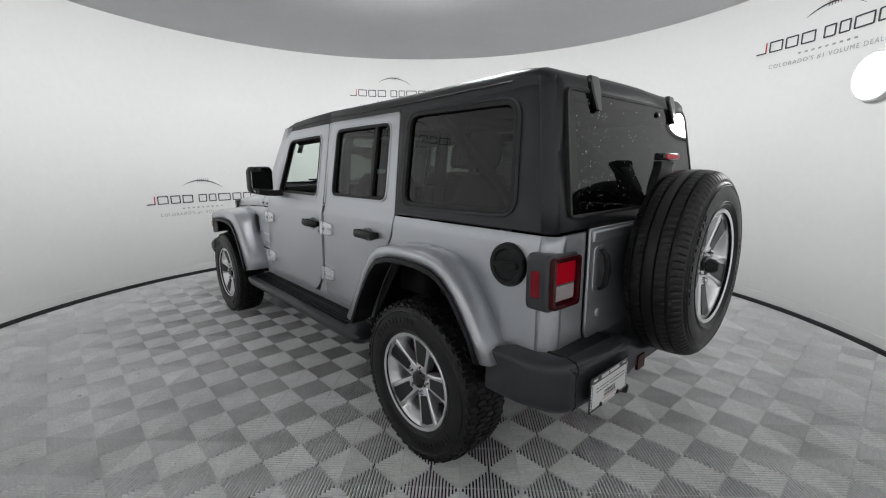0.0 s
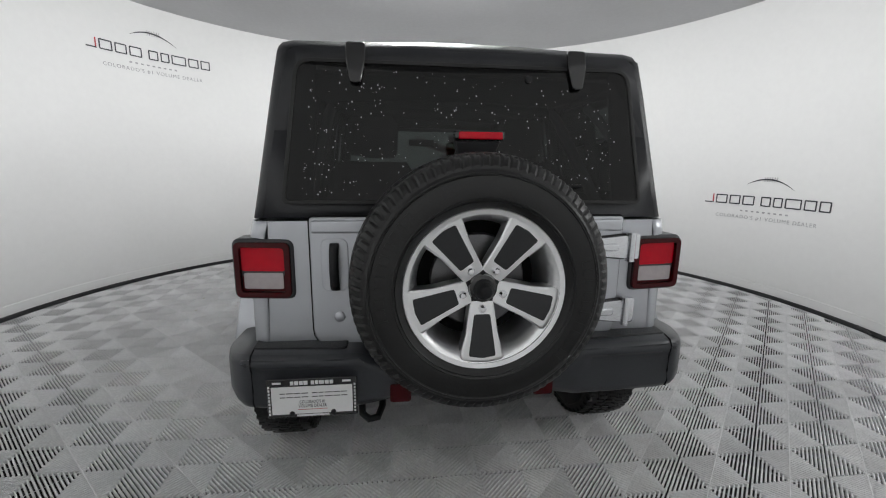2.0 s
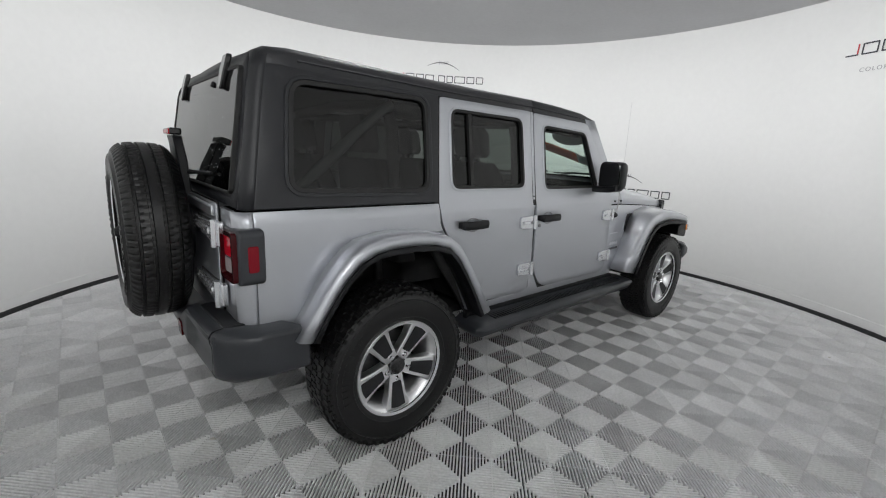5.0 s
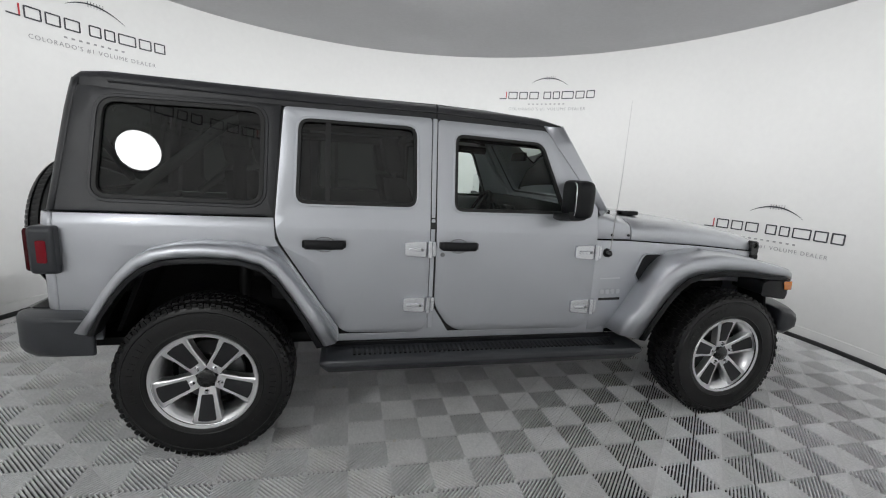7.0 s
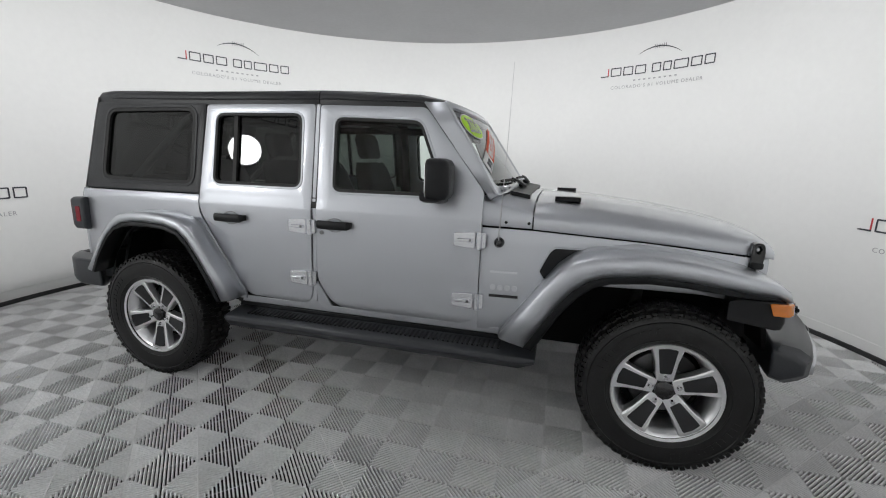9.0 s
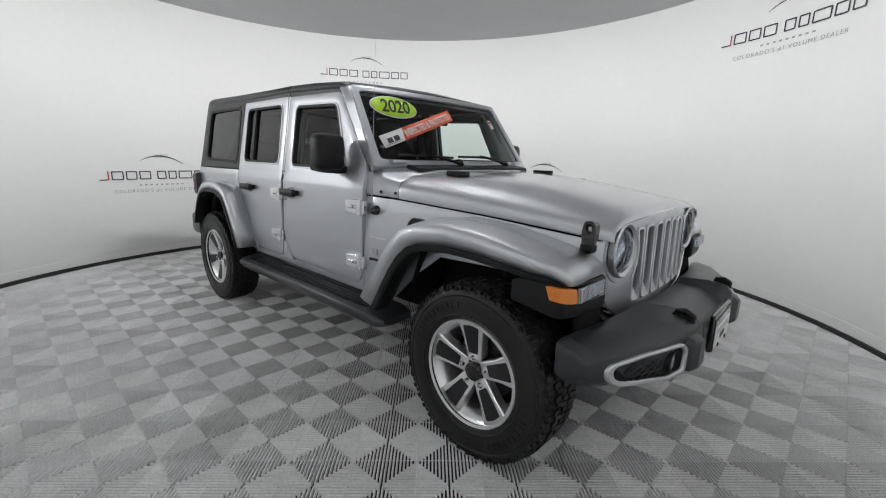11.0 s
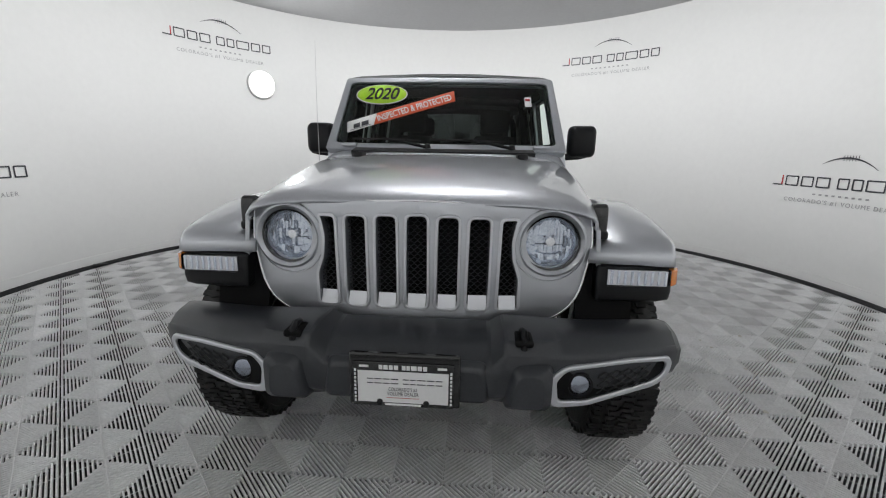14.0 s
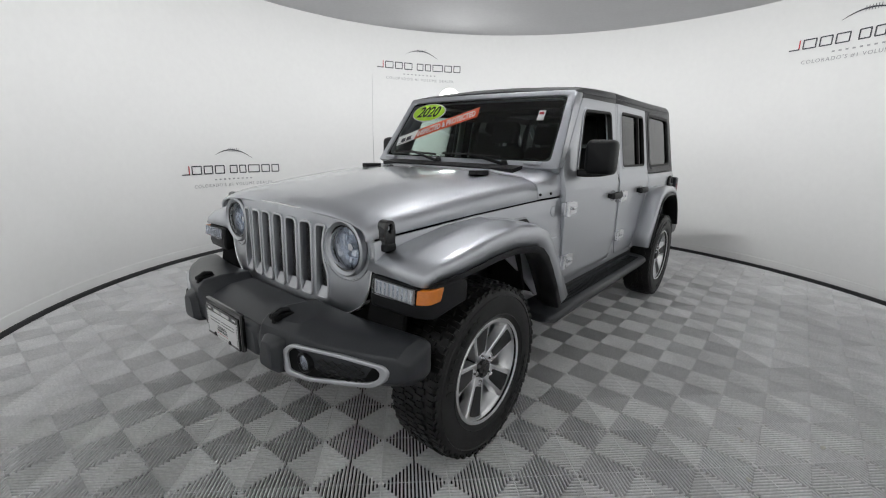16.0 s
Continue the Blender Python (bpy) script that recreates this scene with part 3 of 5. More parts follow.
for k in range(360):
    u, v, r = .6 - 1.2 * rng.random() ** 1.5, rng.uniform(1.28, 1.72), rng.choice((.0009, .0012, .0016, .0022))
    if abs(u) > .6 - (v - 1.25) * .1:
        continue
    c = tail_place(u, v, .0145)
    top = bm.verts.new(c + Vector((-r * .6, 0, 0)))
    ringv = [bm.verts.new(c + Vector((0, r * math.cos(a), r * 1.3 * math.sin(a)))) for a in np.linspace(0, 2 * math.pi, 6, endpoint=False)]
    for i in range(6):
        bm.faces.new((ringv[i], ringv[(i + 1) % 6], top))
WATER = material("water_drop", (.55, .57, .6), .08, coat=1.0, vary=.05)
tagged(part("water_drops", bm, WATER, rear_glass), kind="stuff")
for sg in (1, -1):
    y = sg * .405
    h = part("glass_hinge", prism_bm(rounded([(y - .034, 1.808), (y + .034, 1.808), (y + .034, 1.74), (y + .018, 1.665), (y - .018, 1.665), (y - .034, 1.74)], .012, 3),
                                     tail_place, .012, .035), GLOSS_BLACK, rear_glass, "glossy black window hinge", bevel=.006)
part("washer_cap", lathe_bm([(0, .026), (.012, .024), (.014, .012)], 14, lambda a, b, d: tail_place(-.222 + a, 1.70 + b, d)), BLACK, rear_glass)

# tail: panel, gate, lamps
part("rear_panel", prism_bm([(-.738, .62), (.738, .62), (.712, 1.19), (-.712, 1.19)], lambda u, v, d: Vector((-2.1932 - d, u, v)), -.02, 0), SILVER, car)
GATE = rounded([(-.585, .735), (.572, .735), (.572, 1.205), (-.585, 1.205)], [.06, .06, .015, .015])
gate_place = lambda u, v, d: Vector((-2.203 - d, u, v))
gate = part("tailgate", prism_bm(GATE, gate_place, -.006, .006), SILVER, car, "silver side-hinged tailgate", bevel=.005)
part("gate_gap", prism_bm(grown(GATE, .006), gate_place, -.0092, -.0070), UNDER, gate)
part("gate_ledge", prism_bm([(-.575, 1.15), (.565, 1.15), (.565, 1.195), (-.575, 1.195)], gate_place, .004, .02), SILVER, gate, bevel=.012, segs=3)
# handle
part("handle_cup", prism_bm(rounded([(.44, .94), (.535, .94), (.535, 1.13), (.44, 1.13)], .03), gate_place, .004, .009), SILVER, gate, bevel=.003)
bm = bmesh.new()
rows = []
for z, dd in ((.945, .014), (.965, .035), (1.03, .045), (1.09, .035), (1.115, .014)):
    rows.append([gate_place(.487 + .017 * math.cos(a), z, dd + .012 * math.sin(a)) for a in np.linspace(0, 2 * math.pi, 10, endpoint=False)])
add_loft(bm, rows, cap=True, ring=True)
part("handle", bm, BLACK, gate, "black upright gate handle", bevel=.003)
part("lock", lathe_bm([(0, .014), (.013, .014), (.019, .010), (.02, .004)], 18, lambda a, b, d: gate_place(.477 + a, .842 + b, d)), SILVER, gate)
# hinges with long arms
for hz in (1.089, .835):
    arm = rounded([(-.60, hz - .045), (-.50, hz - .035), (-.25, hz - .03), (-.25, hz + .03), (-.50, hz + .035), (-.60, hz + .045)], .012, 3)
    # dark plate puts the shade outline round the hinge arm into colour
    part("arm_shade", prism_bm(grown(arm, .007), gate_place, .0045, .0068), DULL, gate, "dark plate for the recess and shade round the arm")
    part("hinge_arm", prism_bm(arm, gate_place, .004, .026), HINGE, gate, "silver hinge arm", bevel=.006)
    part("hinge_rib", prism_bm(rounded([(-.56, hz - .014), (-.28, hz - .010), (-.28, hz + .010), (-.56, hz + .014)], .008, 2), gate_place, .024, .036), HINGE, gate, bevel=.005)
    part("hinge_barrel", tube_bm([gate_place(-.615, hz - .055, .022), gate_place(-.615, hz + .055, .022)], .016, 12), HINGE, gate)
    part("hinge_plate", prism_bm(rounded([(-.655, hz - .05), (-.61, hz - .05), (-.61, hz + .05), (-.655, hz + .05)], .012, 3), gate_place, -.006, .018), HINGE, gate, bevel=.005)
    for u in (-.47, -.33):
        part("bolt", lathe_bm([(0, .026), (.009, .026), (.01, .018)], 6, lambda a, b, d: gate_place(u + a, hz + b, d)), STEEL, gate)


def tail_lamp(sg):
    lamp = part("tail_lamp", prism_bm(rounded([(sg * .628, .908), (sg * .838, .915), (sg * .838, 1.132), (sg * .628, 1.127)], .03), lambda u, v, d: Vector((-2.10 - d, u, v)), 0, .1),
                BUMPER, car, "square red tail lamp in a dark housing", bevel=.012, segs=3)
    place = lambda u, v, d: Vector((-2.2 - d, sg * u, v))
    o = rounded([(.640, .920), (.826, .927), (.826, 1.122), (.640, 1.117)], .022)
    i = rounded([(.660, .938), (.808, .945), (.808, 1.104), (.660, 1.099)], .014)
    ring_strip("red_rim", i, o, place, -.004, .018, DARK_RED, lamp, "dark red rim")
    part("lens_red", prism_bm(rounded([(.662, 1.014), (.806, 1.018), (.806, 1.102), (.662, 1.097)], .008, 2), place, -.006, .004), RED_LENS, lamp, "bright red lens")
    part("lens_white", prism_bm(rounded([(.668, .950), (.800, .955), (.800, 1.011), (.668, 1.008)], .006, 2), place, -.005, .005), WHITE_LENS, lamp, "white reversing lens")
    part("lens_lower", prism_bm(rounded([(.662, .94), (.806, .946), (.806, 1.002), (.662, .999)], .006, 2), place, -.006, .003), DARK_RED, lamp)
    part("side_marker", prism_bm(rounded([(-2.166, .968), (-2.127, .968), (-2.127, 1.07), (-2.166, 1.07)], .008, 2), lambda u, v, d: Vector((u, sg * (.834 + d), v)), 0, .007), MARKER_RED, lamp, "red side marker", bevel=.002)
    return lamp


for sg in (1, -1):
    tail_lamp(sg)

# rear bumper
def rear_bumper_row(y):
    a = abs(y)
    sh = curve(a, [0, .70, .80, .86, .89], [0, 0, .02, .07, .16])
    back = curve(a, [0, .75, .86, .89], [-2.08, -2.08, -1.96, -1.95])
    top = curve(a, [0, .25, .40, .80, .89], [.665, .665, .742, .745, .725])
    bot = curve(a, [0, .30, .40, .80, .89], [.54, .54, .515, .52, .55])
    xo = -2.318 + sh
    rec = curve(a, [.40, .46, .74, .79], [0, 1, 1, 0])
    return [(back, y, top - .005), (xo + .05, y, top), (xo + .012, y, top - .008), (xo, y, top - .028), (xo + .004 * rec, y, top - .044), (xo + .022 * rec, y, top - .062), (xo + .026 * rec, y, lerp(top, bot, .6)), (xo + .014 * rec, y, bot + .05), (xo + .016, y, bot + .025), (xo + .06, y, bot), (back, y, bot)]


half = [0, .2, .27, .38, .405, .46, .55, .74, .79, .81, .84, .87, .89]
ys = [-v for v in half[:0:-1]] + half
rbump = part("rear_bumper", loft_bm([rear_bumper_row(y) for y in ys], cap=True, ring=True), BUMPER, car, "dark grey moulded plastic rear bumper", bevel=.012, segs=3)
for sg in (1, -1):
    part("reflector", prism_bm(rounded([(sg * .225, .555), (sg * .3, .555), (sg * .3, .625), (sg * .225, .625)], .012, 3), lambda u, v, d: Vector((-2.312 - d, u, v)), 0, .012), DARK_RED, rbump, "dark red reflector", bevel=.003)
for sg in (1, -1):
    part("top_pad", prism_bm(rounded([(-2.27, .45), (-2.14, .45), (-2.12, .78), (-2.25, .78)], .02, 3), lambda u, v, d: Vector((u, sg * v, .744 + d)), -.01, .005), BLACK, rbump, "grained step pad", bevel=.004)
for sg in (1, -1):
    row = [Vector(p) for p in rear_bumper_row(sg * .772)]
    part("bumper_seam", tube_bm([p + Vector((-.0005, 0, .0005)) for p in row[1:9]], .0028, 6), UNDER, rbump, "thin dark seam")
part("exhaust", tube_bm([(-1.5, -.45, .46), (-1.95, -.45, .47)], .03, 12), DULL, car, "dark tail pipe")
part("tow_eye", tube_bm([(-2.1, .33, .52), (-2.24, .33, .495), (-2.30, .345, .488), (-2.31, .375, .488), (-2.28, .40, .492), (-2.2, .41, .52)], .013, 8), BLACK, car, "black tow hook")

# ---- front of the car ----
HOOD_X = [.838, .95, 1.15, 1.35, 1.55, 1.72, 1.84, 1.905, 1.94, 1.958]


def hood_w(x):
    return curve(x, [.5, .838, 1.4, 1.84, 1.958], [.765, .742, .684, .634, .612])


def seam_z(x):
    return curve(x, [.5, .838, 1.4, 1.84, 1.958], [1.112, 1.106, 1.072, 1.034, 1.02])


def hood_row(x):
    w, zs = hood_w(x), seam_z(x)
    zt = curve(x, [.838, 1.15, 1.55, 1.84, 1.905, 1.94, 1.958], [1.252, 1.238, 1.196, 1.150, 1.134, 1.116, 1.098])
    ze = curve(x, [.838, 1.15, 1.55, 1.84, 1.905, 1.94, 1.958], [1.205, 1.188, 1.146, 1.106, 1.095, 1.083, 1.07])
    pts = [(w, zs), (w - .002, lerp(zs, ze, .45)), (w - .016, lerp(zs, ze, .8)), (w - .045, ze), (w - .10, lerp(ze, zt, .45)), (w * .66, lerp(ze, zt, curve(x, [1.6, 1.92], [.62, .82]))),
           (w * .56, lerp(ze, zt, curve(x, [1.6, 1.92], [.93, .89]))), (w * .3, zt - .001)]
    return [(x, y, z) for y, z in pts] + [(x, 0, zt)] + [(x, -y, z) for y, z in pts[::-1]]


hood = part("hood", loft_bm([hood_row(x) for x in HOOD_X]), SILVER, car, "long silver hood with a raised middle", thick=.012, bevel=.003)


def cowl_row(x, top):
    w = hood_w(x)
    zt = lerp(1.292, 1.252, (x - .58) / .255)
    ze = lerp(1.262, 1.205, (x - .58) / .255)
    pts = [(w, seam_z(x) + .003), (w - .004, lerp(1.11, ze, .5)), (w - .02, lerp(1.11, ze, .85)), (w - .05, ze), (w - .11, lerp(ze, zt, .5)), (w * .55, zt - .002)]
    return [(x, y, z) for y, z in pts] + [(x, 0, zt)] + [(x, -y, z) for y, z in pts[::-1]]


cowl = part("cowl", loft_bm([cowl_row(x, 0) for x in (.575, .65, .75, .832)]), SILVER, car, "silver cowl below the windscreen", thick=.012, bevel=.003)
part("cowl_grille", prism_bm([(-.55, .69), (.55, .69), (.55, .80), (-.55, .80)], lambda u, v, d: Vector((v, u, 1.30 - (v - .58) * .17 + d)), -.02, .003), BLACK, cowl, "black vent strip")
for sg in (1, -1):
    for x in (.70, .815):
        part("bolt", lathe_bm([(0, .006), (.007, .006), (.009, -.004)], 8, lambda a, b, d: Vector((x + a, sg * (hood_w(x) + d), 1.135 + b))), BLACK, cowl)


# body side ahead of the doors
for sg in (1, -1):
    rows = []
    for x in (.580, .70, .838, 1.0, 1.15, 1.4, 1.65, 1.84, 1.93):
        lo = curve(x, [.58, .90, .98, 1.1, 1.6, 1.93], [.56, .56, .70, .84, .84, .80])
        zs = seam_z(x) - .006
        rows.append([(x, sg * (hood_w(x) + curve(z, [.56, .8, 1.0, 1.1], [.03, .03, .012, 0])), z) for z in np.linspace(lo, zs, 7)])
    fs = part("front_side", loft_bm(rows), SILVER, car, "silver body side ahead of the door", thick=.015, bevel=.002)
    fy = lambda x, z: hood_w(x) + curve(z, [.56, .8, 1.0, 1.1], [.03, .03, .012, 0])
    place = lambda u, v, d: Vector((u, sg * (fy(u, v) + d), v))
    vent = rounded([(.885, .897), (.915, .852), (1.02, .985), (1.12, 1.016), (.955, 1.017), (.93, .994)], .008, 2)
    part("vent", prism_bm(vent, place, -.004, .006), BLACK, fs, "black vent with fine mesh", bevel=.003)
    ring_strip("vent_lip", vent, grown(vent, .008), place, -.003, .008, SILVER, fs)
    part("badge_upper", prism_bm([(.635, .872), (.775, .872), (.775, .881), (.635, .881)], place, .0, .004), BEZEL, fs, "thin bright badge bar")
    for k in range(4):
        part("badge_bar", prism_bm(rounded([(.64 + .037 * k, .780), (.668 + .037 * k, .780), (.668 + .037 * k, .810), (.64 + .037 * k, .810)], .012, 3), place, 0, .005), BEZEL, fs, "bright badge bar", bevel=.002)
    part("badge_lower", prism_bm([(.635, .742), (.785, .742), (.785, .757), (.635, .757)], place, 0, .003), GLOSS_BLACK, fs, "thin black badge bar")
    if sg < 0:
        part("antenna_base", lathe_bm([(0, .045), (.012, .04), (.024, .02), (.028, -.003)], 16, lambda a, b, d: place(.672 + a, 1.03 + b, d)), GLOSS_BLACK, fs, "black round antenna base")
        bm = tube_bm([(.672, -.785, 1.035), (.672, -.795, 1.06), (.69, -.79, 1.5), (.70, -.78, 1.90)], [.005, .004, .0012, .0009], 6)
        part("antenna", bm, WHIP, car, "thin grey whip antenna")
    else:
        part("side_badge", lathe_bm([(0, .006), (.028, .006), (.032, .003), (.033, -.003)], 20, lambda a, b, d: place(.672 + a, 1.03 + b, d)), SILVER, fs, "round silver badge")

# windscreen
def ws(u, v, d=0.0):
    """u across, v from the foot (0) to the top (1)."""
    return Vector((.652 - .315 * v + .05 * (1 - (u / .72) ** 2) + d * .8, u, 1.283 + .462 * v + d * .55))


ws_out = rounded([(-.757, -.02), (.757, -.02), (.690, 1.0), (-.690, 1.0)], [.01, .01, .03, .03], 3)
ws_in = rounded([(-.700, .06), (.700, .06), (.655, .935), (-.655, .935)], .05, 4)
bm = fill_bm(ws_out, [ws_in], (.3, .6), (-.6, -.45, -.3, -.15, 0, .15, .3, .45, .6))
for v in bm.verts:
    v.co = ws(v.co.x, v.co.z)
face_towards(bm, (1, 0, .5))
wsf = finish("windscreen_frame", bm, SILVER, car, "silver windscreen frame", thick=.05, bevel=.006, recalc=False, angle=30)
bm = fill_bm(grown(ws_in, .01), [], (.2, .4, .6, .8), (-.6, -.45, -.3, -.15, 0, .15, .3, .45, .6))
for v in bm.verts:
    v.co = ws(v.co.x, v.co.z, -.012)
face_towards(bm, (1, 0, .5))
windscreen = finish("windscreen", bm, GLASS_CLEAR, car, "clear windscreen with sale stickers", recalc=False)
windscreen.visible_shadow = False
wide_in = rounded([(-.682, .09), (.682, .09), (.640, .905), (-.640, .905)], .06, 4)
bm = fill_bm(ws_in, [wide_in], (.3, .6), (-.6, -.45, -.3, -.15, 0, .15, .3, .45, .6))
for v in bm.verts:
    v.co = ws(v.co.x, v.co.z, -.014)
face_towards(bm, (1, 0, .5))
finish("black_border", bm, GLOSS_BLACK, windscreen, "black printed border", recalc=False)


# pillars between the doors and the windscreen frame
for sg in (1, -1):
    rows = []
    for v in (0, .25, .5, .75, .985):
        e = ws(sg * lerp(.757, .690, v), v)
        zz = e.z - .004
        xd = .245 + (.580 - .245) * (1.708 - zz) / (1.708 - 1.288) + .004
        rows.append([(xd, sg * (side_y(zz) - .03), zz), (xd, sg * (side_y(zz) - .002), zz), (lerp(xd, e.x, .6), sg * (side_y(zz) - .002), zz), (e.x - .006, sg * (abs(e.y) + .004), zz), (e.x - .02, sg * (abs(e.y) - .02), zz)])
    part("windscreen_pillar", loft_bm(rows), SILVER, car, thick=.01)


# stickers: an oval year sticker, a slanting banner, a small slip
def ws_sheet(name, outline, mat, label, d):
    us = [u for u, v in outline]
    cuts = list(np.linspace(min(us), max(us), 8)[1:-1])
    bm = fill_bm(outline, [], (), cuts)
    for v in bm.verts:
        v.co = ws(v.co.x, v.co.z, d)
    face_towards(bm, (1, 0, .5))
    return finish(name, bm, mat, windscreen, label, recalc=False, thick=.001)


oval = [(-.435 + .168 * math.cos(a), .76 + .135 * math.sin(a)) for a in np.linspace(0, 2 * math.pi, 36, endpoint=False)]
ws_sheet("sticker_border", [(-.435 + .176 * math.cos(a), .76 + .148 * math.sin(a)) for a in np.linspace(0, 2 * math.pi, 36, endpoint=False)], WHITE_PAPER, "pale sticker edge", -.0075)
ws_sheet("year_sticker", oval, LIME, "lime oval sticker with the year", -.005)
lettering("2020", .135, GLOSS_BLACK, windscreen, lambda a, b, d: ws(-.435 + a, .757 + b / .56, -.003 + d), .95, .25, width=.23, label="black year figures", bold=.002)


def banner(t, s):
    """t along the banner from its lower end, s across it."""
    u = lerp(-.632, .058, t) - .012 * s
    return (u, lerp(.205, .665, t) + s * .15)


def banner_quad(t0, t1, lean=0.0):
    return [banner(t0, 0), banner(t1, 0), banner(t1, 1), banner(t0 + lean, 1)]


ws_sheet("banner", banner_quad(.25, 1.0, .03), ORANGE, "orange-red slanting banner", -.006)
ws_sheet("banner_end", [banner(0, 0), banner(.25, 0), banner(.28, 1), banner(0, 1)], WHITE_PAPER, "white banner end", -.006)
ang = math.atan2((.665 - .205) * .56, .69)
ca, sa = math.cos(ang), math.sin(ang)


def banner_place(a, b, d):
    c = banner(.625, .45)
    return ws(c[0] + a * ca - b * sa, c[1] + (a * sa + b * ca) / .56, -.004 + d)


lettering("INSPECTED & PROTECTED", .068, WHITE_PAPER, windscreen, banner_place, 1.0, width=.505, label="white banner words", bold=.0012)
for t0, t1 in ((.06, .12), (.135, .2)):
    ws_sheet("banner_mark", [banner(t0, .2), banner(t1, .2), banner(t1, .6), banner(t0, .6)], PRINT_DARK, "dark mark", -.004)
ws_sheet("banner_line", [banner(.03, .1), banner(.22, .1), banner(.22, .16), banner(.03, .16)], PRINT_GREY, "grey line", -.004)
slip = ws_sheet("slip", [(.508, .60), (.553, .60), (.549, .735), (.505, .735)], WHITE_PAPER, "small white slip", -.006)
ws_sheet("slip_mark", [(.512, .68), (.542, .68), (.54, .715), (.51, .715)], PRINT_RED, "red mark", -.0045)

# wipers
for y0, y1 in ((-.10, -.56), (.42, -.06)):
    bm = bmesh.new()
    add_tube(bm, [ws(y0, -.02, .03), ws(lerp(y0, y1, .4), .055, .035), ws(lerp(y0, y1, .62), .10, .03)], [.011, .009, .006], 6)
    arm = part("wiper", bm, BLACK, car, "black wiper arm with blade")
    bm = bmesh.new()
    add_tube(bm, [ws(lerp(y0, y1, .1), .085, .012), ws(lerp(y0, y1, .6), .10, .014), ws(lerp(y0, y1, 1.05), .105, .01)], .008, 6)
    part("blade", bm, SEAL, arm)
    part("pivot", lathe_bm([(0, .03), (.018, .025), (.024, 0)], 12, lambda a, b, d: ws(y0, -.02) + Vector((a, b, d + .01))), BLACK, arm)
for sg in (1, -1):
    b = part("frame_hinge", box_bm((.665, sg * .60, 1.302), (.05, .10, .02)), SILVER, car, "silver windscreen hinge", bevel=.005)
    # rubber stops on the hood
    st = part("hood_stop", loft_bm([[(1.0 + a, sg * .45 + b * 1.0, 1.232 + h) for a, b in rounded([(-.07, -.028), (.07, -.028), (.07, .028), (-.07, .028)], .02, 3)] for h in (0, .018, .026)], cap=True, ring=True), BLACK, hood, "black rubber stop", bevel=.004)

# grille with seven slots
GRILLE_O = [(-.598, 1.062), (-.575, 1.083), (0, 1.104), (.575, 1.083), (.598, 1.062), (.606, .96), (.578, .80), (.545, .735), (.47, .685), (.30, .674), (0, .670), (-.30, .674), (-.47, .685), (-.545, .735), (-.578, .80), (-.606, .96)]
GRILLE_O = rounded(GRILLE_O, .03, 2)
SLOTS = []
for k in range(-3, 4):
    c, lean = .1065 * k, .006 * k / 3
    wt, wb = (.034, .036) if abs(k) < 3 else (.030, .034)
    zt = 1.052 - .003 * abs(k)
    if abs(k) < 3:
        SLOTS.append(rounded([(c - wb, .728), (c + wb, .728), (c + wt + lean, zt), (c - wt + lean, zt)], .018, 3))
    else:
        s = 1 if k > 0 else -1
        edge = [(c - s * wb, .728), (c + s * wb, .728), (c + s * wb, .84), (c + s * .012, .90), (c + s * .006, .97), (c + s * .018, 1.03), (c + s * .024, zt), (c - s * .026, zt)]
        SLOTS.append(rounded(edge if s > 0 else edge[::-1], .014, 3))


def grille_place(u, v, d):
    return Vector((1.972 - .055 * (u / .6) ** 2 - .05 * max(0, v - .95) + d, u, v))


HEAD_Y, HEAD_Z = .463, .968
bm = fill_bm(GRILLE_O, SLOTS + [[(sg * HEAD_Y + .088 * math.cos(a), HEAD_Z + .088 * math.sin(a)) for a in np.linspace(0, 2 * math.pi, 28, endpoint=False)] for sg in (1, -1)],
             (.8, .95), (-.5, -.36, -.2, 0, .2, .36, .5))
for v in bm.verts:
    v.co = grille_place(v.co.x, v.co.z, 0)
face_towards(bm, (1, 0, 0))
grille = finish("grille", bm, SILVER, car, "silver upright grille with seven slots", thick=.05, bevel=.003, recalc=False, angle=30)
# chrome strip stands in for the highlight on the grille's chamfer
ring_strip("edge_highlight", grown(GRILLE_O, -.002), grown(GRILLE_O, .006), grille_place, -.03, .002, CHROME, grille, "thin chrome line for the edge highlight")
part("backing", prism_bm([(-.37, .66), (.37, .66), (.37, 1.07), (-.37, 1.07)], lambda u, v, d: Vector((1.87 + d, u, v)), -.01, 0), UNDER, grille, "black backing")
for s in SLOTS:
    ring_strip("slot_lip", s, grown(s, .011), grille_place, -.01, .008, BEZEL, grille, "bright slot surround", bevel=.003)
    us = [p[0] for p in s]
    bm = bmesh.new()
    u0, u1 = min(us), max(us)
    for r in range(27):
        z = .735 + .0118 * r
        pts = [grille_place(lerp(u0, u1, q / 6), z + (.0045 if q % 2 else -.0045) * (1 if r % 2 else -1), -.026) for q in range(7)]
        add_tube(bm, pts, .0021, 4)
    led = [[grille_place(u, .724, .006), grille_place(u, .731, .004), grille_place(u, .772, -.016), grille_place(u, .724, -.03)] for u in (u0 + .004, u1 - .004)]
    part("slot_ledge", loft_bm(led, cap=True, ring=True), BEZEL, grille, "bright sloping slot foot")
    part("slot_mesh", bm, BUMPER, grille, "black honeycomb mesh")


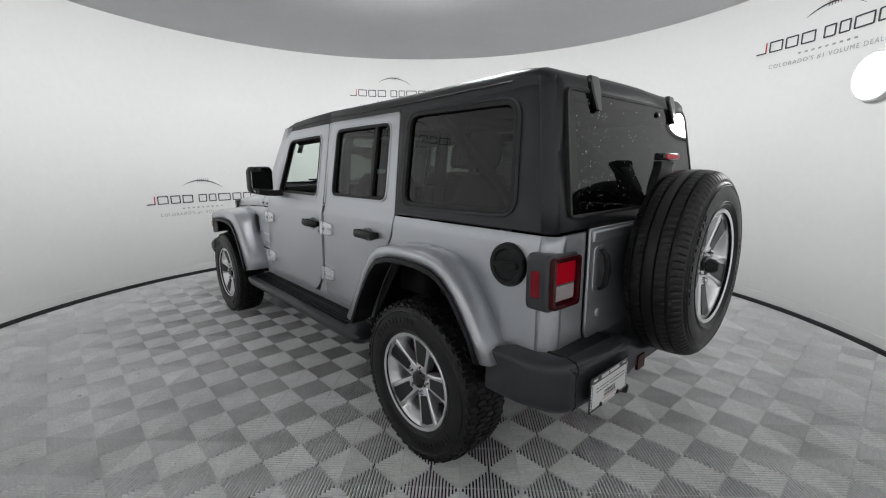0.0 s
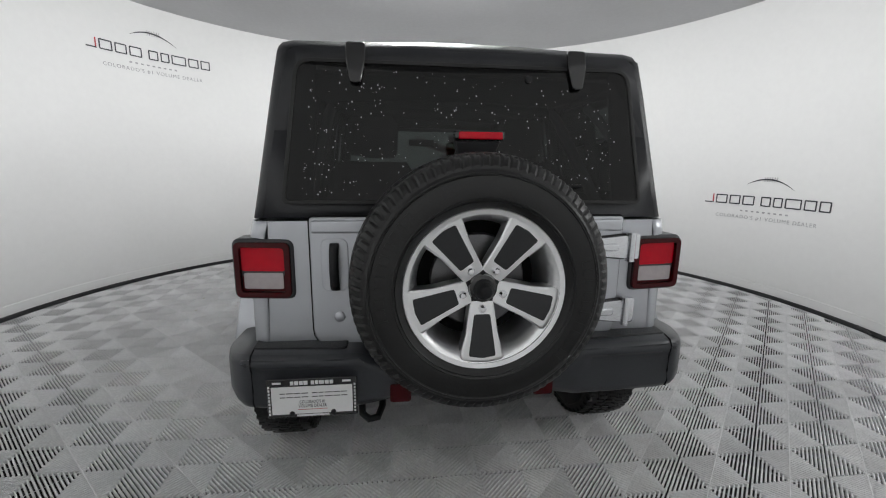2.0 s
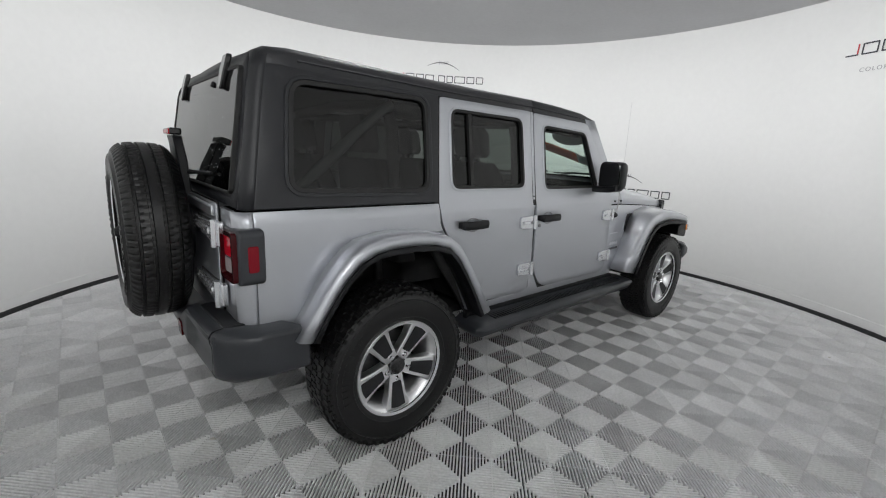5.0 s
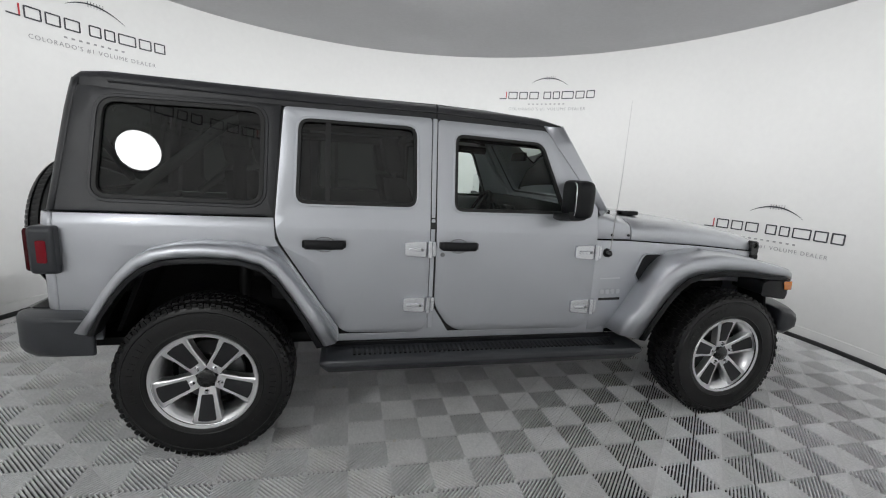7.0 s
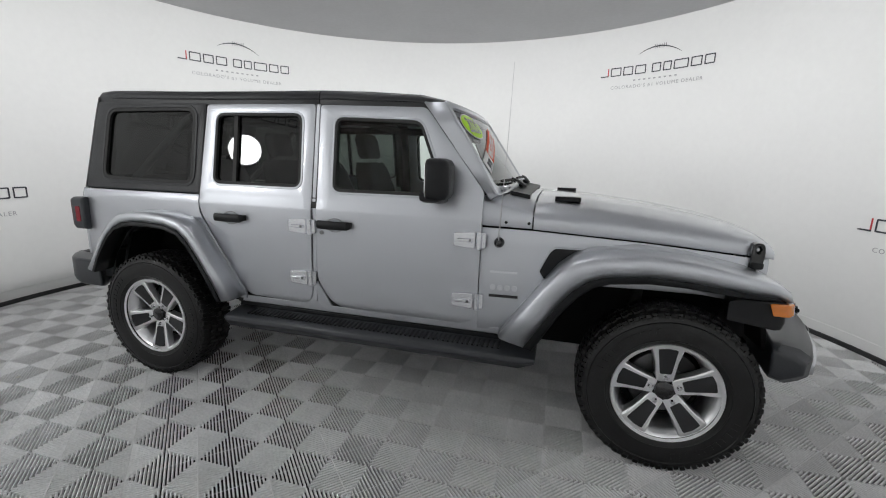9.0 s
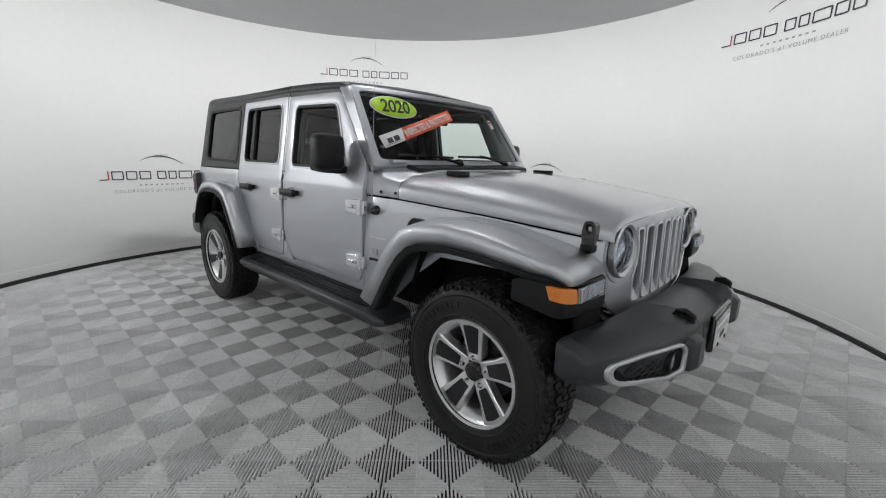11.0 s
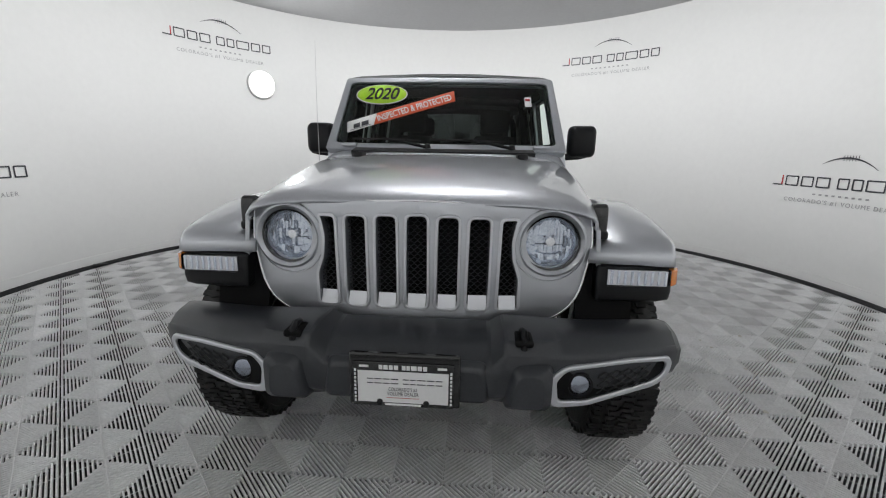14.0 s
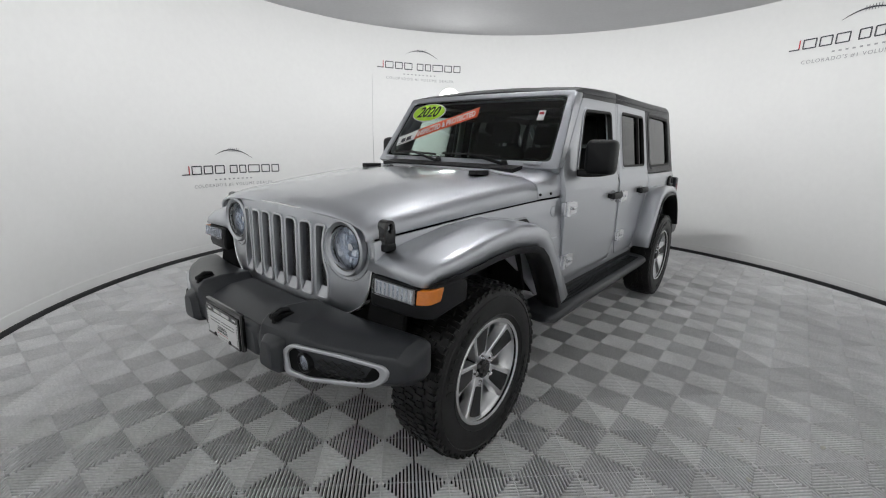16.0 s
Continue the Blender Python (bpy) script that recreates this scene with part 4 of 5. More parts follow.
def headlight(sg):
    pl = lambda a, b, d: grille_place(sg * HEAD_Y, HEAD_Z, 0) + Vector((d, a, b))
    h = part("headlight", lathe_bm([(.118, -.012), (.118, .012), (.110, .018), (.096, .006), (.091, -.03), (.089, -.06)], 40, pl), SILVER, car, "round clear headlight in a silver ring")
    rng2 = random.Random(8 + sg)
    rows = []
    for r, d in ((.089, -.018), (.078, -.036), (.066, -.052), (.052, -.064), (.038, -.073), (.024, -.080), (.010, -.084)):
        rows.append([pl(r * math.cos(a), r * math.sin(a), d + rng2.uniform(-.010, .010) * (r > .012) * (r < .088)) for a in (2 * math.pi * k / 20 for k in range(20))])
    part("bowl", loft_bm(rows, ring=True), REFLECTOR, h, "faceted mirror bowl", angle=4)
    bm = bmesh.new()
    for k in range(-7, 8):
        u = k * .0108
        lim = math.sqrt(max(0, .080 ** 2 - u * u))
        n = 5 if abs(k) < 5 else 3
        for j in range(n):
            if abs(k) < 2 and j == n // 2:
                continue
            v0, v1 = -lim + 2 * lim * j / n, -lim + 2 * lim * (j + .93) / n
            dd = -.032 - .03 * (1 - (u / .08) ** 2 - ((v0 + v1) / 2 / .08) ** 2) + rng2.uniform(-.003, .003)
            tip, lean = rng2.uniform(-.35, .35), rng2.uniform(-.3, .3)
            quad = [(u - .005, v0), (u + .005, v0), (u + .005, v1), (u - .005, v1)]
            add_prism(bm, quad, lambda a, b, d: pl(a, b, d + tip * (a - u) + lean * (b - (v0 + v1) / 2) * .4), dd - .008, dd)
    tagged(part("mirror_strips", bm, REFLECTOR, h, "bright mirror strips", angle=5), kind="stuff")
    part("dark_ring", lathe_bm([(.0965, .007), (.0955, .010), (.0895, .006), (.0885, -.01)], 40, pl), GLOSS_BLACK, h, "thin black lens ring")
    part("outer_lip", lathe_bm([(.122, -.004), (.125, .006), (.129, .006), (.132, -.004)], 44, lambda a, b, d: grille_place(sg * HEAD_Y + a, HEAD_Z - .010 + b, d)), SILVER, h, "raised silver ring")
    part("bulb_shield", lathe_bm([(0, -.02), (.016, -.022), (.018, -.06)], 16, pl), CHROME, h)
    lens = part("lens", lathe_bm([(.0895, .0), (.08, .012), (.055, .022), (.03, .027), (0, .028)], 36, pl), LENS_CLEAR, h, "clear domed lens")
    lens.visible_shadow = False


for sg in (1, -1):
    headlight(sg)


# flares over the wheels: painted top, black lip
FF_OUT = [(.705, .575), (.808, .716), (.898, .845), (.978, .945), (1.05, .998), (1.13, 1.026), (1.34, 1.052), (1.55, 1.036), (1.70, 1.008), (1.81, .985), (1.885, .966), (1.928, .935), (1.942, .897)]
FF_IN = [(.885, .535), (.955, .66), (1.015, .757), (1.075, .832), (1.14, .884), (1.21, .908), (1.37, .925), (1.52, .922), (1.64, .912), (1.74, .902), (1.82, .898), (1.87, .896), (1.90, .893)]
FR_OUT = [(-2.02, .675), (-1.955, .765), (-1.90, .86), (-1.841, .94), (-1.78, 1.005), (-1.704, 1.052), (-1.60, 1.074), (-1.486, 1.08), (-1.34, 1.070), (-1.228, 1.045), (-1.16, 1.0), (-1.1, .922), (-1.0, .77), (-.885, .585)]
FR_IN = [(-1.93, .66), (-1.888, .75), (-1.83, .835), (-1.775, .903), (-1.71, .955), (-1.641, .98), (-1.56, .988), (-1.45, .99), (-1.33, .982), (-1.235, .952), (-1.17, .885), (-1.10, .78), (-1.045, .685), (-.985, .565)]


def flare(sg, front):
    out, inn = (FF_OUT, FF_IN) if front else (FR_OUT, FR_IN)
    paint, lip = [], []
    for k, (o, i) in enumerate(zip(out, inn)):
        o, i = Vector(o), Vector(i)
        yin = (hood_w(o.x) - .02) if front else (side_y(o.y) - .01)
        pt = lambda p, y: (p.x, sg * y, p.y)
        m1, m2 = o.lerp(i, .10), o.lerp(i, .74 if front else .66)
        up = Vector((0, curve(o.x, [.9, 1.1, 1.6, 1.8, 1.95], [0, .012, .012, .010, .006]))) if front else Vector((0, .0))
        w = curve(o.x, [1.7, 1.82, 1.90, 1.94, 1.952], [0, -.006, -.02, -.036, -.046]) if front else 0.0
        paint.append([pt(o + up, yin), pt(o + up * .6, lerp(yin, .9, .6)), pt(o, .880 + w), pt(o.lerp(i, .04), .908 + w), pt(m1, .922 + w), pt(o.lerp(i, .35), .930 + w), pt(m2, .930 + w)])
        lip.append([pt(m2, .926 + w), pt(o.lerp(i, .74), .938 + w), pt(o.lerp(i, .96), .938 + w), pt(i, .930 + w), pt(i, .86 + w), pt(o.lerp(i, .8), .80)])
    f = part("front_flare" if front else "rear_flare", loft_bm(paint), SILVER, car, "silver wheel flare", thick=.012, angle=60)
    part("flare_lip", loft_bm(lip), BLACK, f, "black plastic lip", thick=.01, angle=60)
    return f


for sg in (1, -1):
    flare(sg, False)
    f = flare(sg, True)
    # front end of the flare: lamp over a black box
    inner = .625
    box_o = [(1.76, .79), (1.945, .765), (1.955, .80), (1.948, .895), (1.80, .895), (1.76, .88)]
    part("flare_box", loft_bm([[(x - off, sg * y, z) for x, z in box_o] for y, off in ((inner, .0), (.66, .0), (.84, .012), (.89, .035), (.905, .07))], cap=True, ring=True), BLACK, f, "black plastic box", bevel=.01, segs=3)
    part("turn_lamp", loft_bm([[(x - off, sg * y, z) for x, z in ((1.90, .828), (1.972, .830), (1.966, .888), (1.90, .888))] for y, off in ((.655, 0), (.75, .004), (.871, .013))], cap=True, ring=True), LENS_CLEAR, f, "clear turn lamp lens", bevel=.004).visible_shadow = False
    part("lamp_back", loft_bm([[(x, sg * y, z) for x, z in ((1.945, .832), (1.9575, .832), (1.9565, .885), (1.945, .885))] for y in (.658, .858)], cap=True, ring=True), TURN, f, "ribbed silver lamp back")
    for k in range(9):
        yy = .672 + .0225 * k
        part("lamp_rib", loft_bm([[(x, sg * y, z) for y, z in ((yy - .004, .835), (yy + .004, .835), (yy + .004, .882), (yy - .004, .882))] for x in (1.955, 1.961)], cap=True, ring=True), REFLECTOR, f, "bright lamp rib", bevel=.001)
    part("amber_lens", loft_bm([[(x - off, sg * y, z) for x, z in ((1.90 + .02 * q, .832), (1.970, .832), (1.964, .886), (1.90, .886))] for y, off, q in ((.872, .013, 0), (.888, .024, .3), (.902, .038, .6), (.912, .058, 1))], cap=True, ring=True), AMBER, f, "amber end lens", bevel=.004)
    # hood latch
    lx, ly, lz = 1.872, .636, 1.042
    eye_o = rounded([(-.024, -.058), (.024, -.058), (.030, .012), (.022, .058), (-.022, .058), (-.030, .012)], .02, 3)
    eye_i = [(.011 * math.cos(t), .026 + .017 * math.sin(t)) for t in np.linspace(0, 2 * math.pi, len(eye_o), endpoint=False)]
    k0 = min(range(len(eye_o)), key=lambda q: (eye_o[q][0] - eye_i[0][0]) ** 2 + (eye_o[q][1] - eye_i[0][1]) ** 2)
    eye_o = eye_o[k0:] + eye_o[:k0]
    lp = lambda u, v, d: Vector((lx + u, sg * (ly + d), lz + v))
    lt = ring_strip("hood_latch", eye_i, eye_o, lp, -.028, .022, GLOSS_BLACK, car, "glossy black rubber hood latch with an eye", bevel=.006)
    part("latch_foot", loft_bm([[lp(u * k, -.05 + v * k, d) for u, v in rounded([(-.03, -.016), (.03, -.016), (.03, .016), (-.03, .016)], .01, 3)] for d, k in ((-.03, 1), (.022, 1), (.030, .7))], cap=True, ring=True), BLACK, lt, bevel=.003)
    part("latch_pin", lathe_bm([(0, .012), (.008, .010), (.009, -.02)], 12, lambda a, b, d: lp(a, .026 + b, d)), BEZEL, lt, "bright pin in the eye")

# front bumper
BX = [0, .255, .30, .46, .60, .72, .82, .872, .895]


def fb_x(a):
    return curve(a, BX, [2.228, 2.228, 2.240, 2.212, 2.172, 2.128, 2.084, 2.056, 2.030])


def fb_row(y):
    a = abs(y)
    xf = fb_x(a)
    top = curve(a, BX, [.674, .674, .730, .720, .710, .708, .705, .70, .685])
    hump = curve(a, [0, .255, .30, .42, .48], [0, 0, 1, 1, 0])
    bot = curve(a, BX, [.49, .49, .492, .496, .502, .508, .514, .522, .54])
    back = curve(a, BX, [1.98, 1.98, 1.98, 1.97, 1.95, 1.93, 1.91, 1.90, 1.895])
    return [(back, y, top - .01 + .03 * (a < .28)), (xf - .12, y, top + .016 * (a < .28)), (xf - .035 - .02 * (1 - hump), y, top - .012), (xf - .006, y, top - .045), (xf, y, lerp(top, bot, .35)), (xf - .004, y, lerp(top, bot, .75)), (xf - .04, y, bot + .02), (xf - .09, y, bot), (back, y, bot + .02)]


half = [0, .2, .255, .30, .34, .42, .46, .48, .60, .72, .82, .872, .895]
ys = [-v for v in half[:0:-1]] + half


def closed_rows(rows):
    """Rows with rounded ends: each end shrinks to a small face further out."""
    def end(row, out):
        c = sum((Vector(p) for p in row), Vector()) / len(row)
        return [[tuple(c + (Vector(p) - c) * k + Vector((0, out * d, 0))) for p in row] for k, d in ((.93, .006), (.78, .012), (.45, .015))]
    a, b = end(rows[0], -1), end(rows[-1], 1)
    return a[::-1] + rows + b


fbump = part("front_bumper", loft_bm(closed_rows([fb_row(y) for y in ys]), cap=True, ring=True), BUMPER, car, "dark grey moulded plastic front bumper", bevel=.010, segs=3, angle=26)


def fb_place(u, v, d):
    return Vector((fb_x(abs(u)) + d - .004, u, v))


part("bumper_bulge", loft_bm([[(2.222 + dx, u, v) for u, v in o] for dx, o in ((-.02, rounded([(-.27, .51), (.27, .51), (.25, .655), (-.25, .655)], .03)), (.014, rounded([(-.25, .525), (.25, .525), (.235, .635), (-.235, .635)], .03)))], cap=True, ring=True), BUMPER, fbump, bevel=.01, segs=3)
for sg in (1, -1):
    o = rounded([(.420, .600), (.475, .649), (.70, .651), (.838, .636), (.856, .612), (.846, .572), (.80, .542), (.545, .511), (.440, .518)], .025, 3)
    i = rounded([(.455, .604), (.486, .635), (.70, .637), (.818, .623), (.830, .608), (.822, .580), (.788, .561), (.549, .529), (.464, .537)], .015, 3)
    pl = lambda u, v, d: fb_place(sg * u, v, d)
    bz = ring_strip("fog_bezel", i, o, pl, -.01, .016, BEZEL, fbump, "bright silver fog lamp surround", bevel=.005)
    # flat near-black sheet: the pocket's shaded depth is only colour
    part("fog_pocket_shade", prism_bm(i, pl, -.02, .004), UNDER, fbump, "black sheet for the dark depth of the pocket")
    bm = bmesh.new()
    for r in range(5):
        z = .552 + .014 * r
        add_tube(bm, [pl(.59 + .02 * q, z + .0005 * q + (.006 if (q + r) % 2 else -.006), .006) for q in range(10)], .003, 4)
    part("fog_mesh", bm, BLACK, fbump, "black honeycomb mesh")
    fc = (.530, .582)
    fog = part("fog_lamp", lathe_bm([(.040, -.01), (.040, .012), (.035, .014), (.033, .004)], 26, lambda a, b, d: pl(fc[0], fc[1], d) + Vector((0, a, b))), BLACK, fbump, "round fog lamp")
    part("fog_lens", lathe_bm([(.034, .005), (.026, .012), (0, .015)], 22, lambda a, b, d: pl(fc[0], fc[1], d) + Vector((0, a, b))), FOG, fog, "clear fog lens")
    # tow hook on top; a solid dark block gives its pocket's shade
    part("hook_pocket_shade", box_bm((2.175, sg * .355, .715), (.085, .055, .022)), UNDER, fbump, "dark block for the shade of the hook pocket", bevel=.008)
    part("tow_hook", tube_bm([(2.14, sg * .355, .705), (2.15, sg * .355, .732), (2.18, sg * .355, .738), (2.205, sg * .355, .726), (2.208, sg * .355, .695)], .012, 8), BLACK, fbump, "black tow hook")
    part("bumper_cheek", loft_bm([[(x, sg * y, z) for y, z in o2] for x, o2 in ((2.18, rounded([(.285, .505), (.45, .505), (.45, .665), (.315, .665)], .03)), (2.24, rounded([(.295, .515), (.44, .515), (.44, .65), (.325, .655)], .03)), (2.262, rounded([(.315, .53), (.415, .53), (.41, .635), (.34, .638)], .03)))], cap=True, ring=True), BUMPER, fbump, bevel=.01, segs=3)


def plate(place, parent, w=.152, h=.072):
    """Dealer plate in a black frame; the name is bars, the motto is letters."""
    p = part("dealer_plate", prism_bm([(-w, -h), (w, -h), (w, h), (-w, h)], place, 0, .006), GLOSS_BLACK, car, "white dealer plate in a black frame", bevel=.003)
    part("sheet", prism_bm([(-w + .016, -h + .014), (w - .016, -h + .014), (w - .016, h - .028), (-w + .016, h - .028)], place, .005, .0075), WHITE_PAPER, p, "white sheet")
    u = -.072
    for ww in (.014, .016, .015, .016, 0, .014, .013, .02, .016, .015):
        if ww:
            part("frame_bar", prism_bm([(u, h - .022), (u + ww - .003, h - .022), (u + ww - .003, h - .008), (u, h - .008)], place, .006, .0072), WHITE_PAPER, p)
        u += ww or .008
    for s in (-1, 1):
        part("frame_mark", prism_bm([(s * (w - .035) - .014, h - .017), (s * (w - .035) + .014, h - .017), (s * (w - .035) + .014, h - .010), (s * (w - .035) - .014, h - .010)], place, .006, .0072), WHITE_PAPER, p)
        for k in range(9):
            z = -h + .012 + k * .0125
            part("side_mark", prism_bm([(s * (w - .008) - .003, z), (s * (w - .008) + .003, z), (s * (w - .008) + .003, z + .008), (s * (w - .008) - .003, z + .008)], place, .006, .0072), WHITE_PAPER, p)
        part("screw", lathe_bm([(0, .013), (.008, .012), (.010, .006)], 10, lambda a, b, d: place(s * .07 + a, -h + .016 + b, d)), BLACK, p)
    u = -.108
    for ww in (.022, .026, .024, .026, 0, .022, .02, .03, .026, .024):
        if ww:
            for z in (.018, .004):
                part("name_bar", prism_bm([(u, z), (u + ww - .004, z), (u + ww - .004, z + .003), (u, z + .003)], place, .0075, .0082), PRINT_DARK, p)
        u += ww or .01
    lettering("COLORADO'S #1", .017, PRINT_DARK, p, lambda a, b, d: place(a, b - .014, .0078 + d), 1.05, width=.085)
    lettering("VOLUME DEALER", .017, PRINT_DARK, p, lambda a, b, d: place(a, b - .029, .0078 + d), 1.05, width=.095)
    part("red_line", prism_bm([(-.05, -.0425), (.05, -.0425), (.05, -.041), (-.05, -.041)], place, .0075, .0082), PRINT_RED, p)
    part("address_bar", prism_bm([(-.055, -h + .004), (.055, -h + .004), (.055, -h + .011), (-.055, -h + .011)], place, .006, .0072), WHITE_PAPER, p)
    return p


plate(lambda u, v, d: Vector((2.254 + d, u - .003, .588 + v)), fbump)
part("plate_bracket", box_bm((2.245, 0, .60), (.02, .335, .17)), GLOSS_BLACK, fbump, bevel=.006)
plate(lambda u, v, d: Vector((-2.322 - d, .566 - u, .594 + v)), rbump)

# ---- wheels ----
WHEEL_R = .404


def wp(a, b, d):
    return Vector((a, d, b))


def tyre_bm():
    prof = [(.228, -.09), (.245, -.112), (.262, -.119), (.265, -.1197), (.268, -.123), (.271, -.1205), (.300, -.124), (.338, -.123), (.349, -.1205), (.352, -.1245), (.355, -.1195), (.370, -.116), (.388, -.101), (.394, -.08), (.3965, -.05), (.397, 0)]
    prof = prof + [(r, -d) for r, d in prof[-2::-1]]
    return lathe_bm(prof, 72, wp)


def tread_bm(n=92, lugs=True):
    bm = bmesh.new()
    for row, (d, w, ln, st) in enumerate([(-.093, .036, .031, 0), (-.048, .037, .032, .5), (0, .037, .030, .2), (.048, .037, .032, .7), (.093, .036, .031, .35)]):
        for k in range(n):
            a = 2 * math.pi * (k + st) / n
            jig = .006 * (1 if k % 2 else -1)
            m = Matrix.Rotation(-a, 3, "Y")
            skew = Matrix.Rotation(.14 if row in (1, 3) and k % 2 else -.12, 3, "X")
            r0 = .3885 if abs(d) < .09 else .3785
            c = m @ Vector((r0 + .0075, d + (jig if abs(d) < .09 else jig * .6), 0))
            add_box(bm, c, (.016, w * (1 if lugs else 1.12), ln * 62 / n * ((1.05 if k % 2 else .9) if lugs else 1.06)), m @ (skew if lugs else Matrix.Identity(3)))
            if lugs and abs(d) > .09 and k % 2 == 0:
                c2 = m @ Vector((.368, (d + .0185 * (1 if d > 0 else -1)) * 1.0, 0))
                add_box(bm, c2, (.03, .010, ln * .7), m)
    return bm


def road_tyre_bm():
    """Rounder road tyre: bulging sidewall that falls away to the shoulder."""
    prof = [(.228, .09), (.245, .112), (.262, .121), (.265, .1245), (.268, .1215), (.274, .1255), (.277, .123), (.290, .125), (.318, .1245), (.337, .1205), (.340, .123), (.343, .1185), (.348, .1195), (.351, .1155), (.364, .107), (.378, .092), (.388, .07), (.392, .03)]
    prof = prof + [(r, -d) for r, d in prof[::-1]]
    return lathe_bm(prof, 96, wp)


def road_tread_bm():
    """Road tread: five ribs between four grooves, sipes running out over the shoulders."""
    bm = bmesh.new()
    prof = [(.113, .354), (.110, .366), (.101, .379), (.088, .391), (.076, .3975), (.074, .388), (.064, .390), (.062, .401), (.046, .403), (.030, .4042), (.028, .394), (.018, .394), (.016, .405)]
    prof = prof + [(-d, r) for d, r in prof[::-1]]
    n = 340
    rows = []
    for k in range(n):
        a = 2 * math.pi * k / n
        row = []
        for i, (d, r) in enumerate(prof):
            outer = abs(d) > .08
            dip = (.006 if outer else .0035) if (k + (0 if outer else i // 3)) % 4 == 0 and r > .36 and abs(d) > .02 else 0
            t = a + (.012 * (.11 - abs(d)) / .03 if outer else 0)
            row.append(wp((r - dip) * math.cos(t), (r - dip) * math.sin(t), d))
        rows.append(row)
    add_loft(bm, rows + [rows[0]])
    return bm


def letters_bm():
    """Raised bars on the side of the tyre."""
    bm = bmesh.new()
    for base in (.35, 3.5):
        for k in range(11):
            a = base + .105 * k
            m = Matrix.Rotation(-a, 3, "Y")
            add_box(bm, m @ Vector((.312, .1245, 0)), (.028, .0045, .021 if k % 3 else .011), m)
    return bm


def spoke_outline(r0, w0, r1, w1):
    return [(r0, -w0), (lerp(r0, r1, .55), -lerp(w0, w1, .38)), (r1, -w1), (r1 + .006, 0), (r1, w1), (lerp(r0, r1, .55), lerp(w0, w1, .38)), (r0, w0), (r0 - .004, 0)]


def rim_bm():
    bm = lathe_bm([(.229, .112), (.243, .116), (.247, .110), (.244, .103), (.232, .097), (.219, .084), (.204, .04), (.196, -.02), (.192, -.09), (.215, -.10)], 64, wp)
    return bm


def spoke_bm(k):
    bm = bmesh.new()
    t = 2 * math.pi * k / 5 + math.pi / 2
    c, s = math.cos(t), math.sin(t)
    pl = lambda u, v, d: wp(u * c - v * s, u * s + v * c, d)
    face = lambda u: curve(u, [.04, .08, .20, .23], [.070, .074, .093, .098])
    o = spoke_outline(.045, .036, .232, .074)
    rim = [bm.verts.new(pl(u, v, face(u) - .004)) for u, v in o]
    top = [bm.verts.new(pl(u, v * .90, face(u))) for u, v in o]
    low = [bm.verts.new(pl(u, v * 1.06, face(u) - .045)) for u, v in o]
    bm.faces.new(top)
    for a, b in ((top, rim), (rim, low)):
        for i in range(len(o)):
            bm.faces.new((a[i], b[i], b[(i + 1) % len(o)], a[(i + 1) % len(o)]))
    return bm


def pocket_bm(k):
    bm = bmesh.new()
    t = 2 * math.pi * k / 5 + math.pi / 2
    c, s = math.cos(t), math.sin(t)
    pl = lambda u, v, d: wp(u * c - v * s, u * s + v * c, d)
    face = lambda u: curve(u, [.04, .08, .20, .23], [.070, .074, .093, .098])
    o = rounded([(.084, -.025), (.212, -.042), (.218, 0), (.212, .042), (.084, .025)], .006, 2)
    top = [bm.verts.new(pl(u, v, face(u) + .0025)) for u, v in o]
    low = [bm.verts.new(pl(u, v, face(u) - .004)) for u, v in o]
    bm.faces.new(top)
    for i in range(len(o)):
        bm.faces.new((top[i], low[i], low[(i + 1) % len(o)], top[(i + 1) % len(o)]))
    return bm


def caliper_bm():
    """Curved block straddling the upper edge of the disc."""
    bm = bmesh.new()
    rows = []
    for k in range(9):
        a = radians(100 + 9 * k)
        r0, r1 = (.105, .172) if 0 < k < 8 else (.118, .160)
        c, s = math.cos(a), math.sin(a)
        rows.append([wp(r0 * c, r0 * s, -.045), wp(r0 * c, r0 * s, .012), wp(r1 * c, r1 * s, .006), wp(r1 * c, r1 * s, -.045)])
    add_loft(bm, rows, cap=True, ring=True)
    return bm


first_wheel = {}


